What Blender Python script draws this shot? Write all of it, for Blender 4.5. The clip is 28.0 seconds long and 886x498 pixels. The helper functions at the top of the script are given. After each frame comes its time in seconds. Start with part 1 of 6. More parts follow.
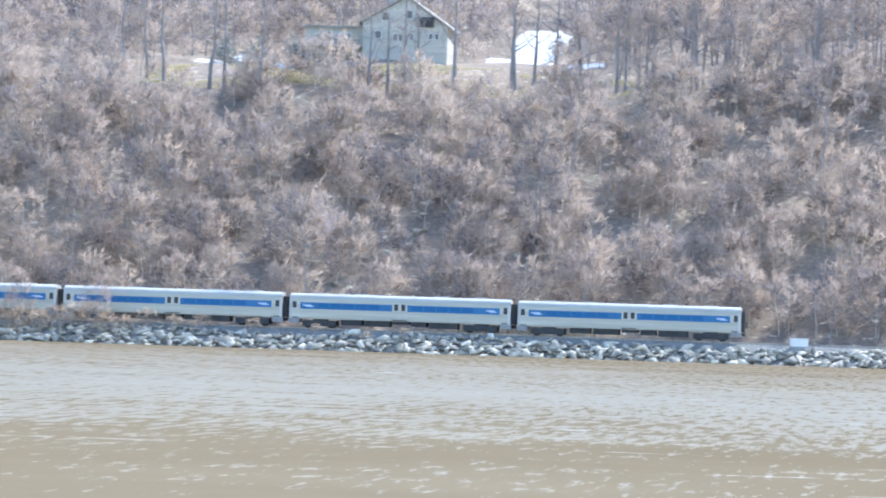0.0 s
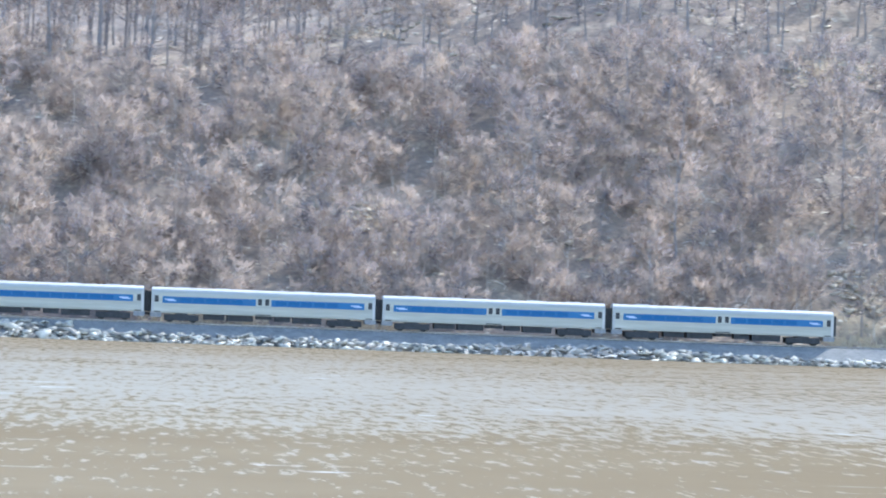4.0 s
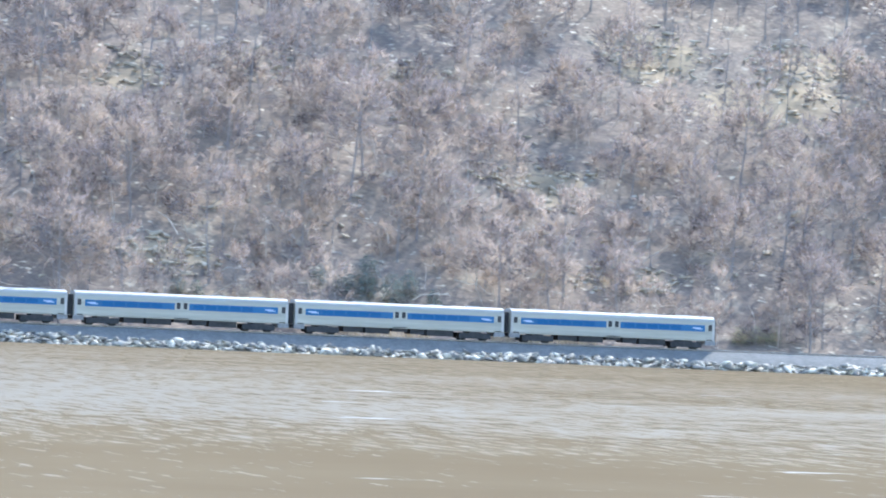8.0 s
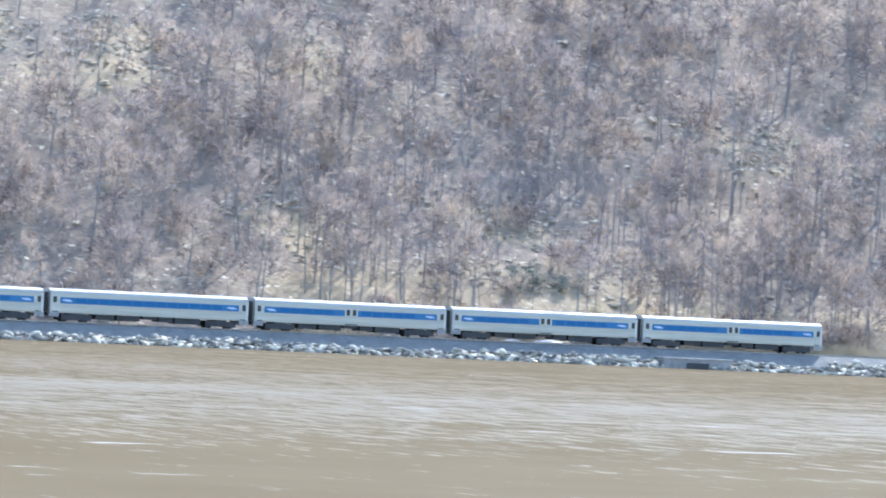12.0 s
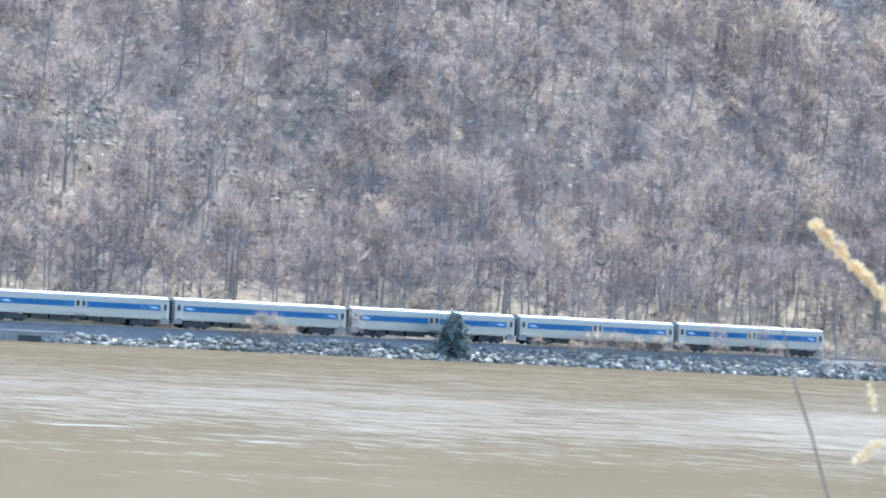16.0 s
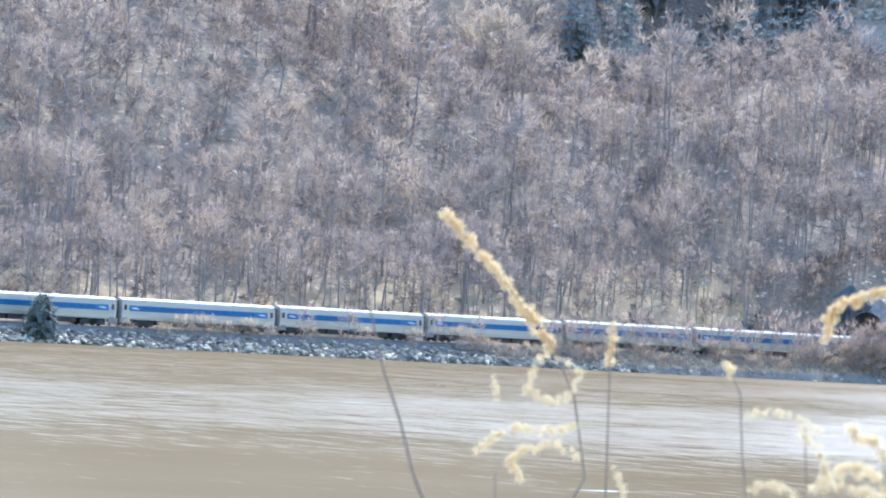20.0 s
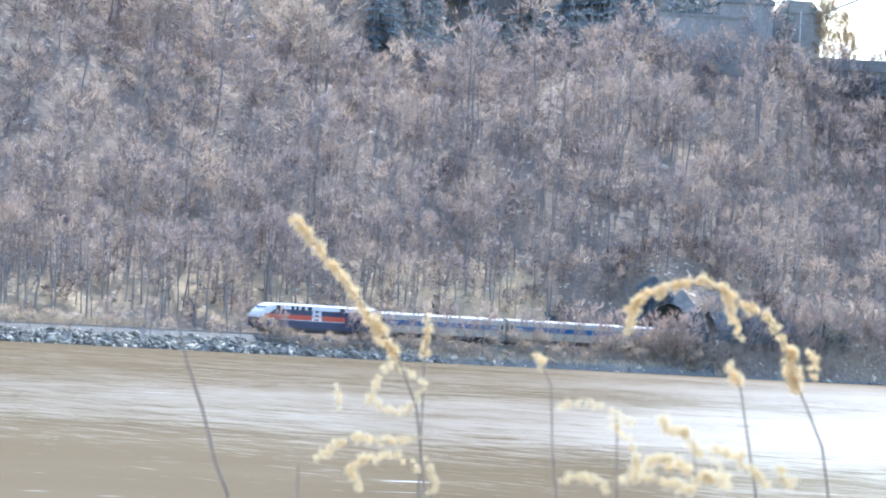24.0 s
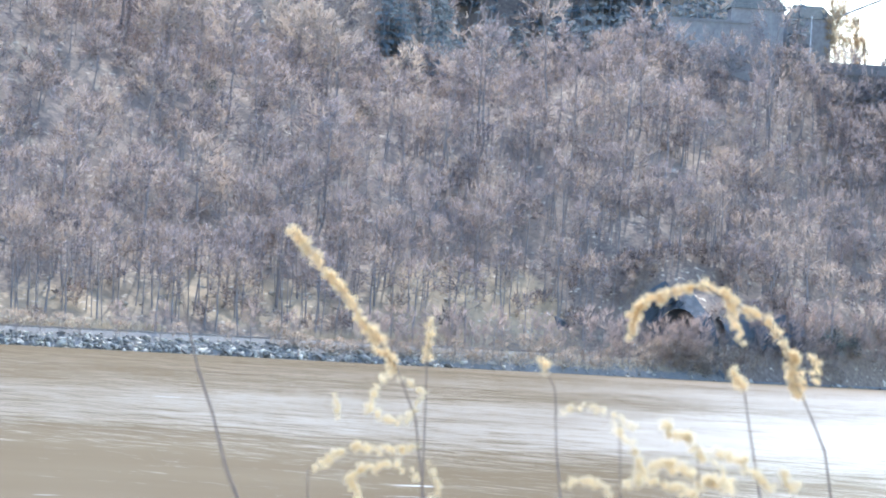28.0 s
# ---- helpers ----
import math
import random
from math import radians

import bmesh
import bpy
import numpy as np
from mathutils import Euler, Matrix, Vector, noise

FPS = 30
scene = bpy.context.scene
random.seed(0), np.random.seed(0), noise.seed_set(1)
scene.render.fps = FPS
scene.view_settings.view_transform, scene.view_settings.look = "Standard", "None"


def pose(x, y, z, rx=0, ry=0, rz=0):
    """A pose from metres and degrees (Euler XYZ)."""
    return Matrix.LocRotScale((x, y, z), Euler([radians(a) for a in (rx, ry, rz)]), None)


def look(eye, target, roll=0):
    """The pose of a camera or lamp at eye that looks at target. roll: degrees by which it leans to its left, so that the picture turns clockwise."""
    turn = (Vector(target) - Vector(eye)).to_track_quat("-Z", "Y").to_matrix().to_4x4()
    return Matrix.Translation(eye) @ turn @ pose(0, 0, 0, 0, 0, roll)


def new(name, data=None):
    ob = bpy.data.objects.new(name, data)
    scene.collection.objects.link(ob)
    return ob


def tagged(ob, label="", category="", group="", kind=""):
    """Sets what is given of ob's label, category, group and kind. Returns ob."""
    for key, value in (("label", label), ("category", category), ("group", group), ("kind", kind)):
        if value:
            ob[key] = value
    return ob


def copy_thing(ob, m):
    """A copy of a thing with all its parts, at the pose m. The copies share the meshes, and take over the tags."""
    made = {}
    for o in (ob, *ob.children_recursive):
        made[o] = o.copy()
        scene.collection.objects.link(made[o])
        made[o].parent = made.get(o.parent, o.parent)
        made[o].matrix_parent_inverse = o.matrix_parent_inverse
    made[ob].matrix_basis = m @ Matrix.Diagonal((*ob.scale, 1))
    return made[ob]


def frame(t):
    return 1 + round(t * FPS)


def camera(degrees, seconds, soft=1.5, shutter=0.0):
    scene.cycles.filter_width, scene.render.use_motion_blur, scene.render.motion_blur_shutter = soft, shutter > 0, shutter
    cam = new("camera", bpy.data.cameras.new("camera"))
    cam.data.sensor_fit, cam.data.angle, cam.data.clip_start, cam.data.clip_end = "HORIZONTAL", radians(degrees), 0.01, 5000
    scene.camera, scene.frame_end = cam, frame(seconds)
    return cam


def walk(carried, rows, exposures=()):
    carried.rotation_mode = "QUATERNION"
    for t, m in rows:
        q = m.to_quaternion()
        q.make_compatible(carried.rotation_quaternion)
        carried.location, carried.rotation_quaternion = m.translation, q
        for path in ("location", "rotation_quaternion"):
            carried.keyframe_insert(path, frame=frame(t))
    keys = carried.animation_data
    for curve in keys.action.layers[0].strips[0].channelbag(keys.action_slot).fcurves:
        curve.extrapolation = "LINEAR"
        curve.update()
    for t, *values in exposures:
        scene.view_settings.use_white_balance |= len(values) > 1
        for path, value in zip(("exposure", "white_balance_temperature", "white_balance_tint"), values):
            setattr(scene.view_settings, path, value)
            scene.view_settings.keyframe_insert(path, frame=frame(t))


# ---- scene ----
# ---- camera ----
EYE = (0.0, 0.0, 6.0)
FOV = 2 * math.degrees(math.atan(784 / 8772.6))
# seconds, bearing to the right of +y, tilt up, lean (degrees)
PATH = [
    (0.0, -6.040, 0.590, 1.82),
    (0.5, -5.056, 0.604, 1.84),
    (1.0, -4.090, 0.591, 1.86),
    (1.5, -3.299, 0.607, 1.90),
    (2.0, -2.062, 0.598, 1.93),
    (2.5, -0.732, 0.592, 1.97),
    (3.0, 0.803, 0.595, 2.02),
    (3.5, 2.352, 0.581, 2.08),
    (5.5, 8.023, 0.606, 2.16),
    (6.0, 9.571, 0.662, 2.22),
    (6.5, 10.454, 0.663, 2.28),
    (7.0, 11.684, 0.665, 2.33),
    (7.5, 13.708, 0.684, 2.38),
    (8.0, 15.446, 0.665, 2.45),
    (8.5, 16.379, 0.645, 2.49),
    (9.0, 17.367, 0.650, 2.52),
    (9.5, 18.611, 0.652, 2.55),
    (10.0, 19.770, 0.656, 2.58),
    (10.5, 20.613, 0.660, 2.63),
    (11.0, 21.441, 0.670, 2.66),
    (11.5, 22.302, 0.680, 2.71),
    (12.0, 23.420, 0.683, 2.75),
    (12.5, 24.605, 0.691, 2.81),
    (14.5, 28.432, 0.704, 2.87),
    (15.0, 29.489, 0.712, 2.92),
    (15.5, 30.349, 0.721, 2.97),
    (16.0, 31.129, 0.751, 3.00),
    (16.5, 31.889, 0.760, 3.04),
    (17.0, 32.198, 0.767, 3.07),
    (17.5, 33.079, 0.796, 3.10),
    (18.0, 33.971, 0.784, 3.14),
    (18.5, 34.647, 0.781, 3.18),
    (19.0, 35.233, 0.796, 3.22),
    (19.5, 35.743, 0.815, 3.24),
    (20.0, 35.883, 0.807, 3.26),
    (20.5, 35.994, 0.802, 3.29),
    (22.5, 37.030, 0.798, 3.30),
    (23.0, 37.471, 0.825, 3.32),
    (23.5, 37.887, 0.827, 3.34),
    (24.0, 38.157, 0.829, 3.37),
    (24.5, 38.206, 0.831, 3.39),
    (25.0, 38.114, 0.854, 3.41),
    (25.5, 38.092, 0.874, 3.42),
    (26.0, 38.077, 0.877, 3.45),
    (26.5, 38.056, 0.868, 3.46),
    (27.0, 38.044, 0.870, 3.44),
    (27.5, 38.034, 0.875, 3.45),
    (28.0, 38.034, 0.874, 3.45),
]


def aim(bearing, tilt, lean):
    b, p = radians(bearing), radians(tilt)
    target = (EYE[0] + math.sin(b) * math.cos(p) * 100, EYE[1] + math.cos(b) * math.cos(p) * 100, EYE[2] + math.sin(p) * 100)
    return look(EYE, target, lean)


cam = camera(FOV, 28.0, soft=1.9, shutter=0.3)
walk(cam, [(t, aim(b, p, r)) for t, b, p, r in PATH], [(0.0, 1.73, 5820, 7), (6.0, 1.73, 5680, 6), (9.0, 1.69, 5740, 7), (13.0, 1.66, 5720, 7), (16.0, 1.68, 5720, 7), (28.0, 1.64, 5760, 9)])
cam.data.dof.use_dof, cam.data.dof.focus_distance, cam.data.dof.aperture_fstop = True, 600.0, 40.0

# ---- world, sun, exposure ----
SUN_BEARING, SUN_HEIGHT = 43.0, 48.0
world = bpy.data.worlds.new("world")
scene.world = world
world.use_nodes = True
wn = world.node_tree
sky = wn.nodes.new("ShaderNodeTexSky")
sky.sky_type = "NISHITA"
sky.sun_disc = False
sky.sun_elevation = radians(SUN_HEIGHT)
sky.sun_rotation = radians(SUN_BEARING)
sky.dust_density = 0.8
wn.nodes["Background"].inputs["Strength"].default_value = 0.15
wn.links.new(sky.outputs["Color"], wn.nodes["Background"].inputs["Color"])
sun = new("sun", bpy.data.lights.new("sun", "SUN"))
sun.data.energy, sun.data.angle, sun.data.color = 2.0, radians(0.6), (1.0, 0.95, 0.87)
sb, sh = radians(SUN_BEARING), radians(SUN_HEIGHT)
sun.matrix_world = look((400 * math.sin(sb), 400 * math.cos(sb), 400 * math.tan(sh)), (0, 0, 0))


# ---- materials ----
def material(name, rough=0.8, metal=0.0):
    m = bpy.data.materials.new(name)
    m.use_nodes = True
    b = m.node_tree.nodes["Principled BSDF"]
    b.inputs["Roughness"].default_value = rough
    b.inputs["Metallic"].default_value = metal
    return m, m.node_tree.nodes, m.node_tree.links, b


def noise_node(nodes, links, scale, detail=4.0, stretch=None, kind="Object", rough=0.55):
    co = nodes.new("ShaderNodeTexCoord")
    n = nodes.new("ShaderNodeTexNoise")
    n.inputs["Scale"].default_value = scale
    n.inputs["Detail"].default_value = detail
    n.inputs["Roughness"].default_value = rough
    if stretch:
        mp = nodes.new("ShaderNodeMapping")
        mp.inputs["Scale"].default_value = stretch
        links.new(co.outputs[kind], mp.inputs["Vector"])
        links.new(mp.outputs["Vector"], n.inputs["Vector"])
    else:
        links.new(co.outputs[kind], n.inputs["Vector"])
    return n


def ramp(nodes, links, source, stops):
    r = nodes.new("ShaderNodeValToRGB")
    els = r.color_ramp.elements
    while len(els) < len(stops):
        els.new(0.5)
    for e, (pos, col) in zip(els, stops):
        e.position = pos
        e.color = (*col, 1) if len(col) == 3 else col
    links.new(source, r.inputs["Fac"])
    return r


def mix(nodes, links, fac, a, b, mode="MIX"):
    m = nodes.new("ShaderNodeMix")
    m.data_type, m.blend_type = "RGBA", mode
    for sock, v in ((m.inputs[0], fac), (m.inputs[6], a), (m.inputs[7], b)):
        if isinstance(v, (int, float)):
            sock.default_value = v
        elif isinstance(v, tuple):
            sock.default_value = (*v, 1)
        else:
            links.new(v, sock)
    return m.outputs[2]


def bump(nodes, links, bsdf, source, strength, distance):
    b = nodes.new("ShaderNodeBump")
    b.inputs["Strength"].default_value = strength
    b.inputs["Distance"].default_value = distance
    links.new(source, b.inputs["Height"])
    links.new(b.outputs["Normal"], bsdf.inputs["Normal"])


def simple(name, dark, light, scale, rough=0.8, metal=0.0, relief=0.0, stretch=None, kind="Object", vary=0.0):
    """A material between two colours by grain and larger stains, with slight relief."""
    m, nodes, links, b = material(name, rough, metal)
    n1 = noise_node(nodes, links, scale, 5, stretch, kind)
    n2 = noise_node(nodes, links, scale * 0.13, 3, stretch, kind)
    r1 = ramp(nodes, links, n1.outputs["Fac"], [(0.3, dark), (0.7, light)])
    r2 = ramp(nodes, links, n2.outputs["Fac"], [(0.3, (0.8, 0.8, 0.8)), (0.7, (1.1, 1.1, 1.1))])
    col = mix(nodes, links, 1.0, r1.outputs["Color"], r2.outputs["Color"], "MULTIPLY")
    if vary:
        oi = nodes.new("ShaderNodeObjectInfo")
        r3 = ramp(nodes, links, oi.outputs["Random"], [(0, (1 - vary,) * 3), (1, (1 + vary,) * 3)])
        col = mix(nodes, links, 1.0, col, r3.outputs["Color"], "MULTIPLY")
    links.new(col, b.inputs["Base Color"])
    if relief:
        bump(nodes, links, b, n1.outputs["Fac"], 0.6, relief)
    return m


def twig_material(name, colours, scale=0.06, rough=0.7, through_light=0.0, gaps=0.0, thin=0.0):
    m, nodes, links, b = material(name, rough)
    geo = nodes.new("ShaderNodeNewGeometry")
    n = nodes.new("ShaderNodeTexNoise")
    n.inputs["Scale"].default_value = scale
    n.inputs["Detail"].default_value = 3
    links.new(geo.outputs["Position"], n.inputs["Vector"])
    r = ramp(nodes, links, n.outputs["Fac"], [(0.25 + 0.5 * i / (len(colours) - 1), c) for i, c in enumerate(colours)])
    r2 = ramp(nodes, links, geo.outputs["Random Per Island"], [(0, (0.92, 0.92, 0.93)), (1, (1.08, 1.08, 1.07))])
    col = mix(nodes, links, 1.0, r.outputs["Color"], r2.outputs["Color"], "MULTIPLY")
    links.new(col, b.inputs["Base Color"])
    b.inputs["Specular IOR Level"].default_value = 0.35
    if through_light:
        # fine twigs and hairs scatter light forwards
        tr = nodes.new("ShaderNodeBsdfTranslucent")
        links.new(col, tr.inputs["Color"])
        both = nodes.new("ShaderNodeMixShader")
        both.inputs["Fac"].default_value = through_light
        links.new(b.outputs["BSDF"], both.inputs[1])
        links.new(tr.outputs["BSDF"], both.inputs[2])
        links.new(both.outputs["Shader"], nodes["Material Output"].inputs["Surface"])
        if thin:
            # sprays of twigs finer than the eye can part
            air = nodes.new("ShaderNodeBsdfTransparent")
            airy = nodes.new("ShaderNodeMixShader")
            airy.inputs["Fac"].default_value = thin
            links.new(both.outputs["Shader"], airy.inputs[1])
            links.new(air.outputs["BSDF"], airy.inputs[2])
            links.new(airy.outputs["Shader"], nodes["Material Output"].inputs["Surface"])
        if gaps:
            # a spray of fine twigs with air between them
            n2 = nodes.new("ShaderNodeTexNoise")
            n2.inputs["Scale"].default_value = 5.0
            n2.inputs["Detail"].default_value = 2
            links.new(geo.outputs["Position"], n2.inputs["Vector"])
            hole = ramp(nodes, links, n2.outputs["Fac"], [(0.40, (0.42, 0.42, 0.42)), (0.60, (0.95, 0.95, 0.95))])
            air = nodes.new("ShaderNodeBsdfTransparent")
            airy = nodes.new("ShaderNodeMixShader")
            links.new(hole.outputs["Color"], airy.inputs["Fac"])
            links.new(both.outputs["Shader"], airy.inputs[1])
            links.new(air.outputs["BSDF"], airy.inputs[2])
            links.new(airy.outputs["Shader"], nodes["Material Output"].inputs["Surface"])
    return m


M_TWIG = twig_material("bare_twigs", [(0.315, 0.275, 0.28), (0.45, 0.365, 0.31), (0.32, 0.28, 0.285), (0.53, 0.43, 0.345), (0.35, 0.30, 0.29)], 0.085, through_light=0.6, thin=0.52)
M_BRUSH = twig_material("pale_brush", [(0.49, 0.41, 0.37), (0.56, 0.465, 0.40), (0.47, 0.40, 0.37)], 0.08, through_light=0.6, thin=0.52)
# lit copy of the twigs: sun on the crowns is in the colour
M_PALE = twig_material("sun_toned_twigs", [(0.50, 0.425, 0.35), (0.60, 0.50, 0.40), (0.48, 0.41, 0.35)], 0.1, through_light=0.6, thin=0.45)
M_REDTWIG = twig_material("reddish_twigs", [(0.46, 0.365, 0.335), (0.54, 0.43, 0.375), (0.44, 0.36, 0.34)], 0.12, through_light=0.6, thin=0.3)
M_SHRUB = twig_material("tan_brush", [(0.54, 0.42, 0.32), (0.66, 0.53, 0.40), (0.48, 0.385, 0.32)], 0.25, through_light=0.45, gaps=1.0)
M_BARK = twig_material("bark", [(0.22, 0.195, 0.19), (0.28, 0.25, 0.24), (0.34, 0.31, 0.29)], 0.6)
M_GOLD = twig_material("golden_twigs", [(0.66, 0.52, 0.34), (0.78, 0.64, 0.44), (0.70, 0.56, 0.38)], 0.3, through_light=0.7, thin=0.32)
M_PALEBARK = twig_material("pale_stems", [(0.46, 0.41, 0.35), (0.66, 0.59, 0.50), (0.42, 0.37, 0.32)], 0.5)
M_PINE = twig_material("evergreen_needles", [(0.17, 0.215, 0.21), (0.20, 0.24, 0.21), (0.18, 0.225, 0.225)], 0.3, through_light=0.45, gaps=1.0)
M_CEDAR = twig_material("cedar_needles", [(0.18, 0.23, 0.225), (0.225, 0.26, 0.24), (0.19, 0.24, 0.235)], 0.3, through_light=0.35)
# needles coloured paler and bluer to stand for the haze of distance
M_FARPINE = twig_material("hazed_evergreen", [(0.18, 0.225, 0.25), (0.20, 0.24, 0.255), (0.185, 0.23, 0.255)], 0.05, through_light=0.4)
M_OLIVE = twig_material("olive_leaves", [(0.40, 0.40, 0.25), (0.50, 0.48, 0.31), (0.44, 0.43, 0.27)], 0.4, through_light=0.45, gaps=1.0)
M_DRY = twig_material("dry_grass", [(0.50, 0.42, 0.29), (0.62, 0.53, 0.38), (0.46, 0.39, 0.28)], 0.4, through_light=0.35)
M_PLUME = twig_material("seed_fluff", [(0.76, 0.57, 0.28), (0.90, 0.76, 0.50), (0.83, 0.65, 0.36)], 40.0, through_light=0.45)
M_CREAM = twig_material("cream_fluff", [(0.74, 0.61, 0.37), (0.86, 0.75, 0.52), (0.79, 0.67, 0.43)], 40.0, through_light=0.45)
M_STEM = simple("weed_stem", (0.24, 0.18, 0.14), (0.36, 0.28, 0.21), 60)


def ground_material():
    m, nodes, links, b = material("leaf_litter", 0.95)
    big = noise_node(nodes, links, 0.035, 4)
    mid = noise_node(nodes, links, 0.22, 5)
    fine = noise_node(nodes, links, 1.6, 6)
    litter = ramp(nodes, links, fine.outputs["Fac"], [(0.3, (0.18, 0.142, 0.118)), (0.55, (0.26, 0.21, 0.17)), (0.75, (0.37, 0.30, 0.235))])
    stone = ramp(nodes, links, fine.outputs["Fac"], [(0.3, (0.24, 0.20, 0.16)), (0.7, (0.46, 0.39, 0.30))])
    pick = ramp(nodes, links, mid.outputs["Fac"], [(0.58, (0, 0, 0)), (0.66, (1, 1, 1))])
    c = mix(nodes, links, pick.outputs["Color"], litter.outputs["Color"], stone.outputs["Color"])
    # dry grass and pale leaves where little grows
    at = nodes.new("ShaderNodeAttribute")
    at.attribute_name = "litter"
    ragged = nodes.new("ShaderNodeMath")
    ragged.operation = "ADD"
    links.new(at.outputs["Fac"], ragged.inputs[0])
    links.new(fine.outputs["Fac"], ragged.inputs[1])
    dry = ramp(nodes, links, ragged.outputs[0], [(0.86, (0, 0, 0)), (1.02, (1, 1, 1))])
    straw = ramp(nodes, links, mid.outputs["Fac"], [(0.3, (0.25, 0.20, 0.14)), (0.7, (0.48, 0.38, 0.255))])
    c = mix(nodes, links, dry.outputs["Color"], c, straw.outputs["Color"])
    tone = ramp(nodes, links, big.outputs["Fac"], [(0.35, (0.8, 0.8, 0.82)), (0.65, (1.15, 1.1, 1.0))])
    c = mix(nodes, links, 1.0, c, tone.outputs["Color"], "MULTIPLY")
    chips = noise_node(nodes, links, 0.75, 3, (1.0, 1.6, 1.0))
    chip = ramp(nodes, links, chips.outputs["Fac"], [(0.64, (0, 0, 0)), (0.68, (1, 1, 1))])
    links.new(mix(nodes, links, chip.outputs["Color"], c, (0.68, 0.59, 0.45)), b.inputs["Base Color"])
    bump(nodes, links, b, mid.outputs["Fac"], 0.8, 0.9)
    return m


M_GROUND = ground_material()


def water_material():
    m, nodes, links, b = material("silty_water", 0.6)
    out = nodes["Material Output"]
    geo = nodes.new("ShaderNodeNewGeometry")
    sep = nodes.new("ShaderNodeSeparateXYZ")
    links.new(geo.outputs["Position"], sep.inputs[0])
    # wind lanes: long patches of ripple between calmer, muddier water
    lanes = noise_node(nodes, links, 1.0, 3, (0.008, 0.011, 1))
    bands = noise_node(nodes, links, 1.0, 4, (0.03, 0.042, 1), rough=0.6)
    flecks = noise_node(nodes, links, 1.0, 5, (0.16, 0.05, 1), rough=0.7)
    # a broad ripple lane along the middle of the river, placed to fit the camera's view
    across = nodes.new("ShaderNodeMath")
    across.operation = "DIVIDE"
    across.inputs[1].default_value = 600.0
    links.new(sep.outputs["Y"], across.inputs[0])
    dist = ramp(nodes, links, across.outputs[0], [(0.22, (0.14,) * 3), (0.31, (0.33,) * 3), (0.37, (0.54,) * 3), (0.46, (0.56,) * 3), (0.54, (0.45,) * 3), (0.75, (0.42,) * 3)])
    # far water at low x is whitened, fitted to the camera's view
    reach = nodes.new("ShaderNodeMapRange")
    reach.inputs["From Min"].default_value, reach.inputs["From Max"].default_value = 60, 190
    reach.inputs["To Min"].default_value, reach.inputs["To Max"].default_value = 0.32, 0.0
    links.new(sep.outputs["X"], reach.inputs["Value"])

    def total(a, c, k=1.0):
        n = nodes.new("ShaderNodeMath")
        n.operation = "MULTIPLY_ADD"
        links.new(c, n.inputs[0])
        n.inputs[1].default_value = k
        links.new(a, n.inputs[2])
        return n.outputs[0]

    # glitter set in by bearing from the camera, fitted to its view
    glitter_bearing = nodes.new("ShaderNodeMapRange")
    glitter_bearing.inputs["From Min"].default_value, glitter_bearing.inputs["From Max"].default_value = 0.66, 0.98
    glitter_bearing.inputs["To Min"].default_value, glitter_bearing.inputs["To Max"].default_value = 0.0, 0.48
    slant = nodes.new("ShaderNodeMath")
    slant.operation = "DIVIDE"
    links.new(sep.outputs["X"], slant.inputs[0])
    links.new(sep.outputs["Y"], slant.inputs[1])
    links.new(slant.outputs[0], glitter_bearing.inputs["Value"])
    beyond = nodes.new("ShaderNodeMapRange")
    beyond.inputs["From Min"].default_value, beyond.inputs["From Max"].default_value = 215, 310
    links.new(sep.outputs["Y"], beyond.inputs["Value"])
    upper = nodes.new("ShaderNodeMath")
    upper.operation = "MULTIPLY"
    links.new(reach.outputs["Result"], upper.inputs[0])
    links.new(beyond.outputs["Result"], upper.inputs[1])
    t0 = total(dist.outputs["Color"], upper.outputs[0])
    t0 = total(t0, glitter_bearing.outputs["Result"])
    # white strip below the far bank at high x, placed to fit the camera's view
    bank_white_x = nodes.new("ShaderNodeMapRange")
    bank_white_x.inputs["From Min"].default_value, bank_white_x.inputs["From Max"].default_value = 370, 470
    bank_white_x.inputs["To Min"].default_value, bank_white_x.inputs["To Max"].default_value = 0.0, 0.30
    links.new(sep.outputs["X"], bank_white_x.inputs["Value"])
    shore = nodes.new("ShaderNodeMapRange")
    shore.inputs["From Min"].default_value, shore.inputs["From Max"].default_value = 430, 520
    links.new(sep.outputs["Y"], shore.inputs["Value"])
    bank_white = nodes.new("ShaderNodeMath")
    bank_white.operation = "MULTIPLY"
    links.new(bank_white_x.outputs["Result"], bank_white.inputs[0])
    links.new(shore.outputs["Result"], bank_white.inputs[1])
    t0 = total(t0, bank_white.outputs[0])
    t1 = total(t0, lanes.outputs["Fac"], 0.7)
    t2 = total(t1, bands.outputs["Fac"], 0.5)
    sparkle = noise_node(nodes, links, 1.0, 5, (1.5, 0.16, 1), rough=0.74)
    t3 = total(t2, flecks.outputs["Fac"], 0.3)
    t3 = total(t3, sparkle.outputs["Fac"], 2.7)
    streak_noise = noise_node(nodes, links, 1.0, 3, (0.10, 0.26, 1))
    t3 = total(t3, streak_noise.outputs["Fac"], 0.6)
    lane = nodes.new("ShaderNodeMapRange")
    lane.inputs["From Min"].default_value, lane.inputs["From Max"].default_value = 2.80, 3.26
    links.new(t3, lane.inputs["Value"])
    # long pale streaks mixed into the water colour
    streak = ramp(nodes, links, streak_noise.outputs["Fac"], [(0.69, (0, 0, 0)), (0.73, (1, 1, 1))])
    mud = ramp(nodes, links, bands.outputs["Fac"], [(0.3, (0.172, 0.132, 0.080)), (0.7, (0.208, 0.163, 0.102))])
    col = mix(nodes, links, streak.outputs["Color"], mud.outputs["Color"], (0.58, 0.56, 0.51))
    diffuse = nodes.new("ShaderNodeBsdfDiffuse")
    links.new(col, diffuse.inputs["Color"])
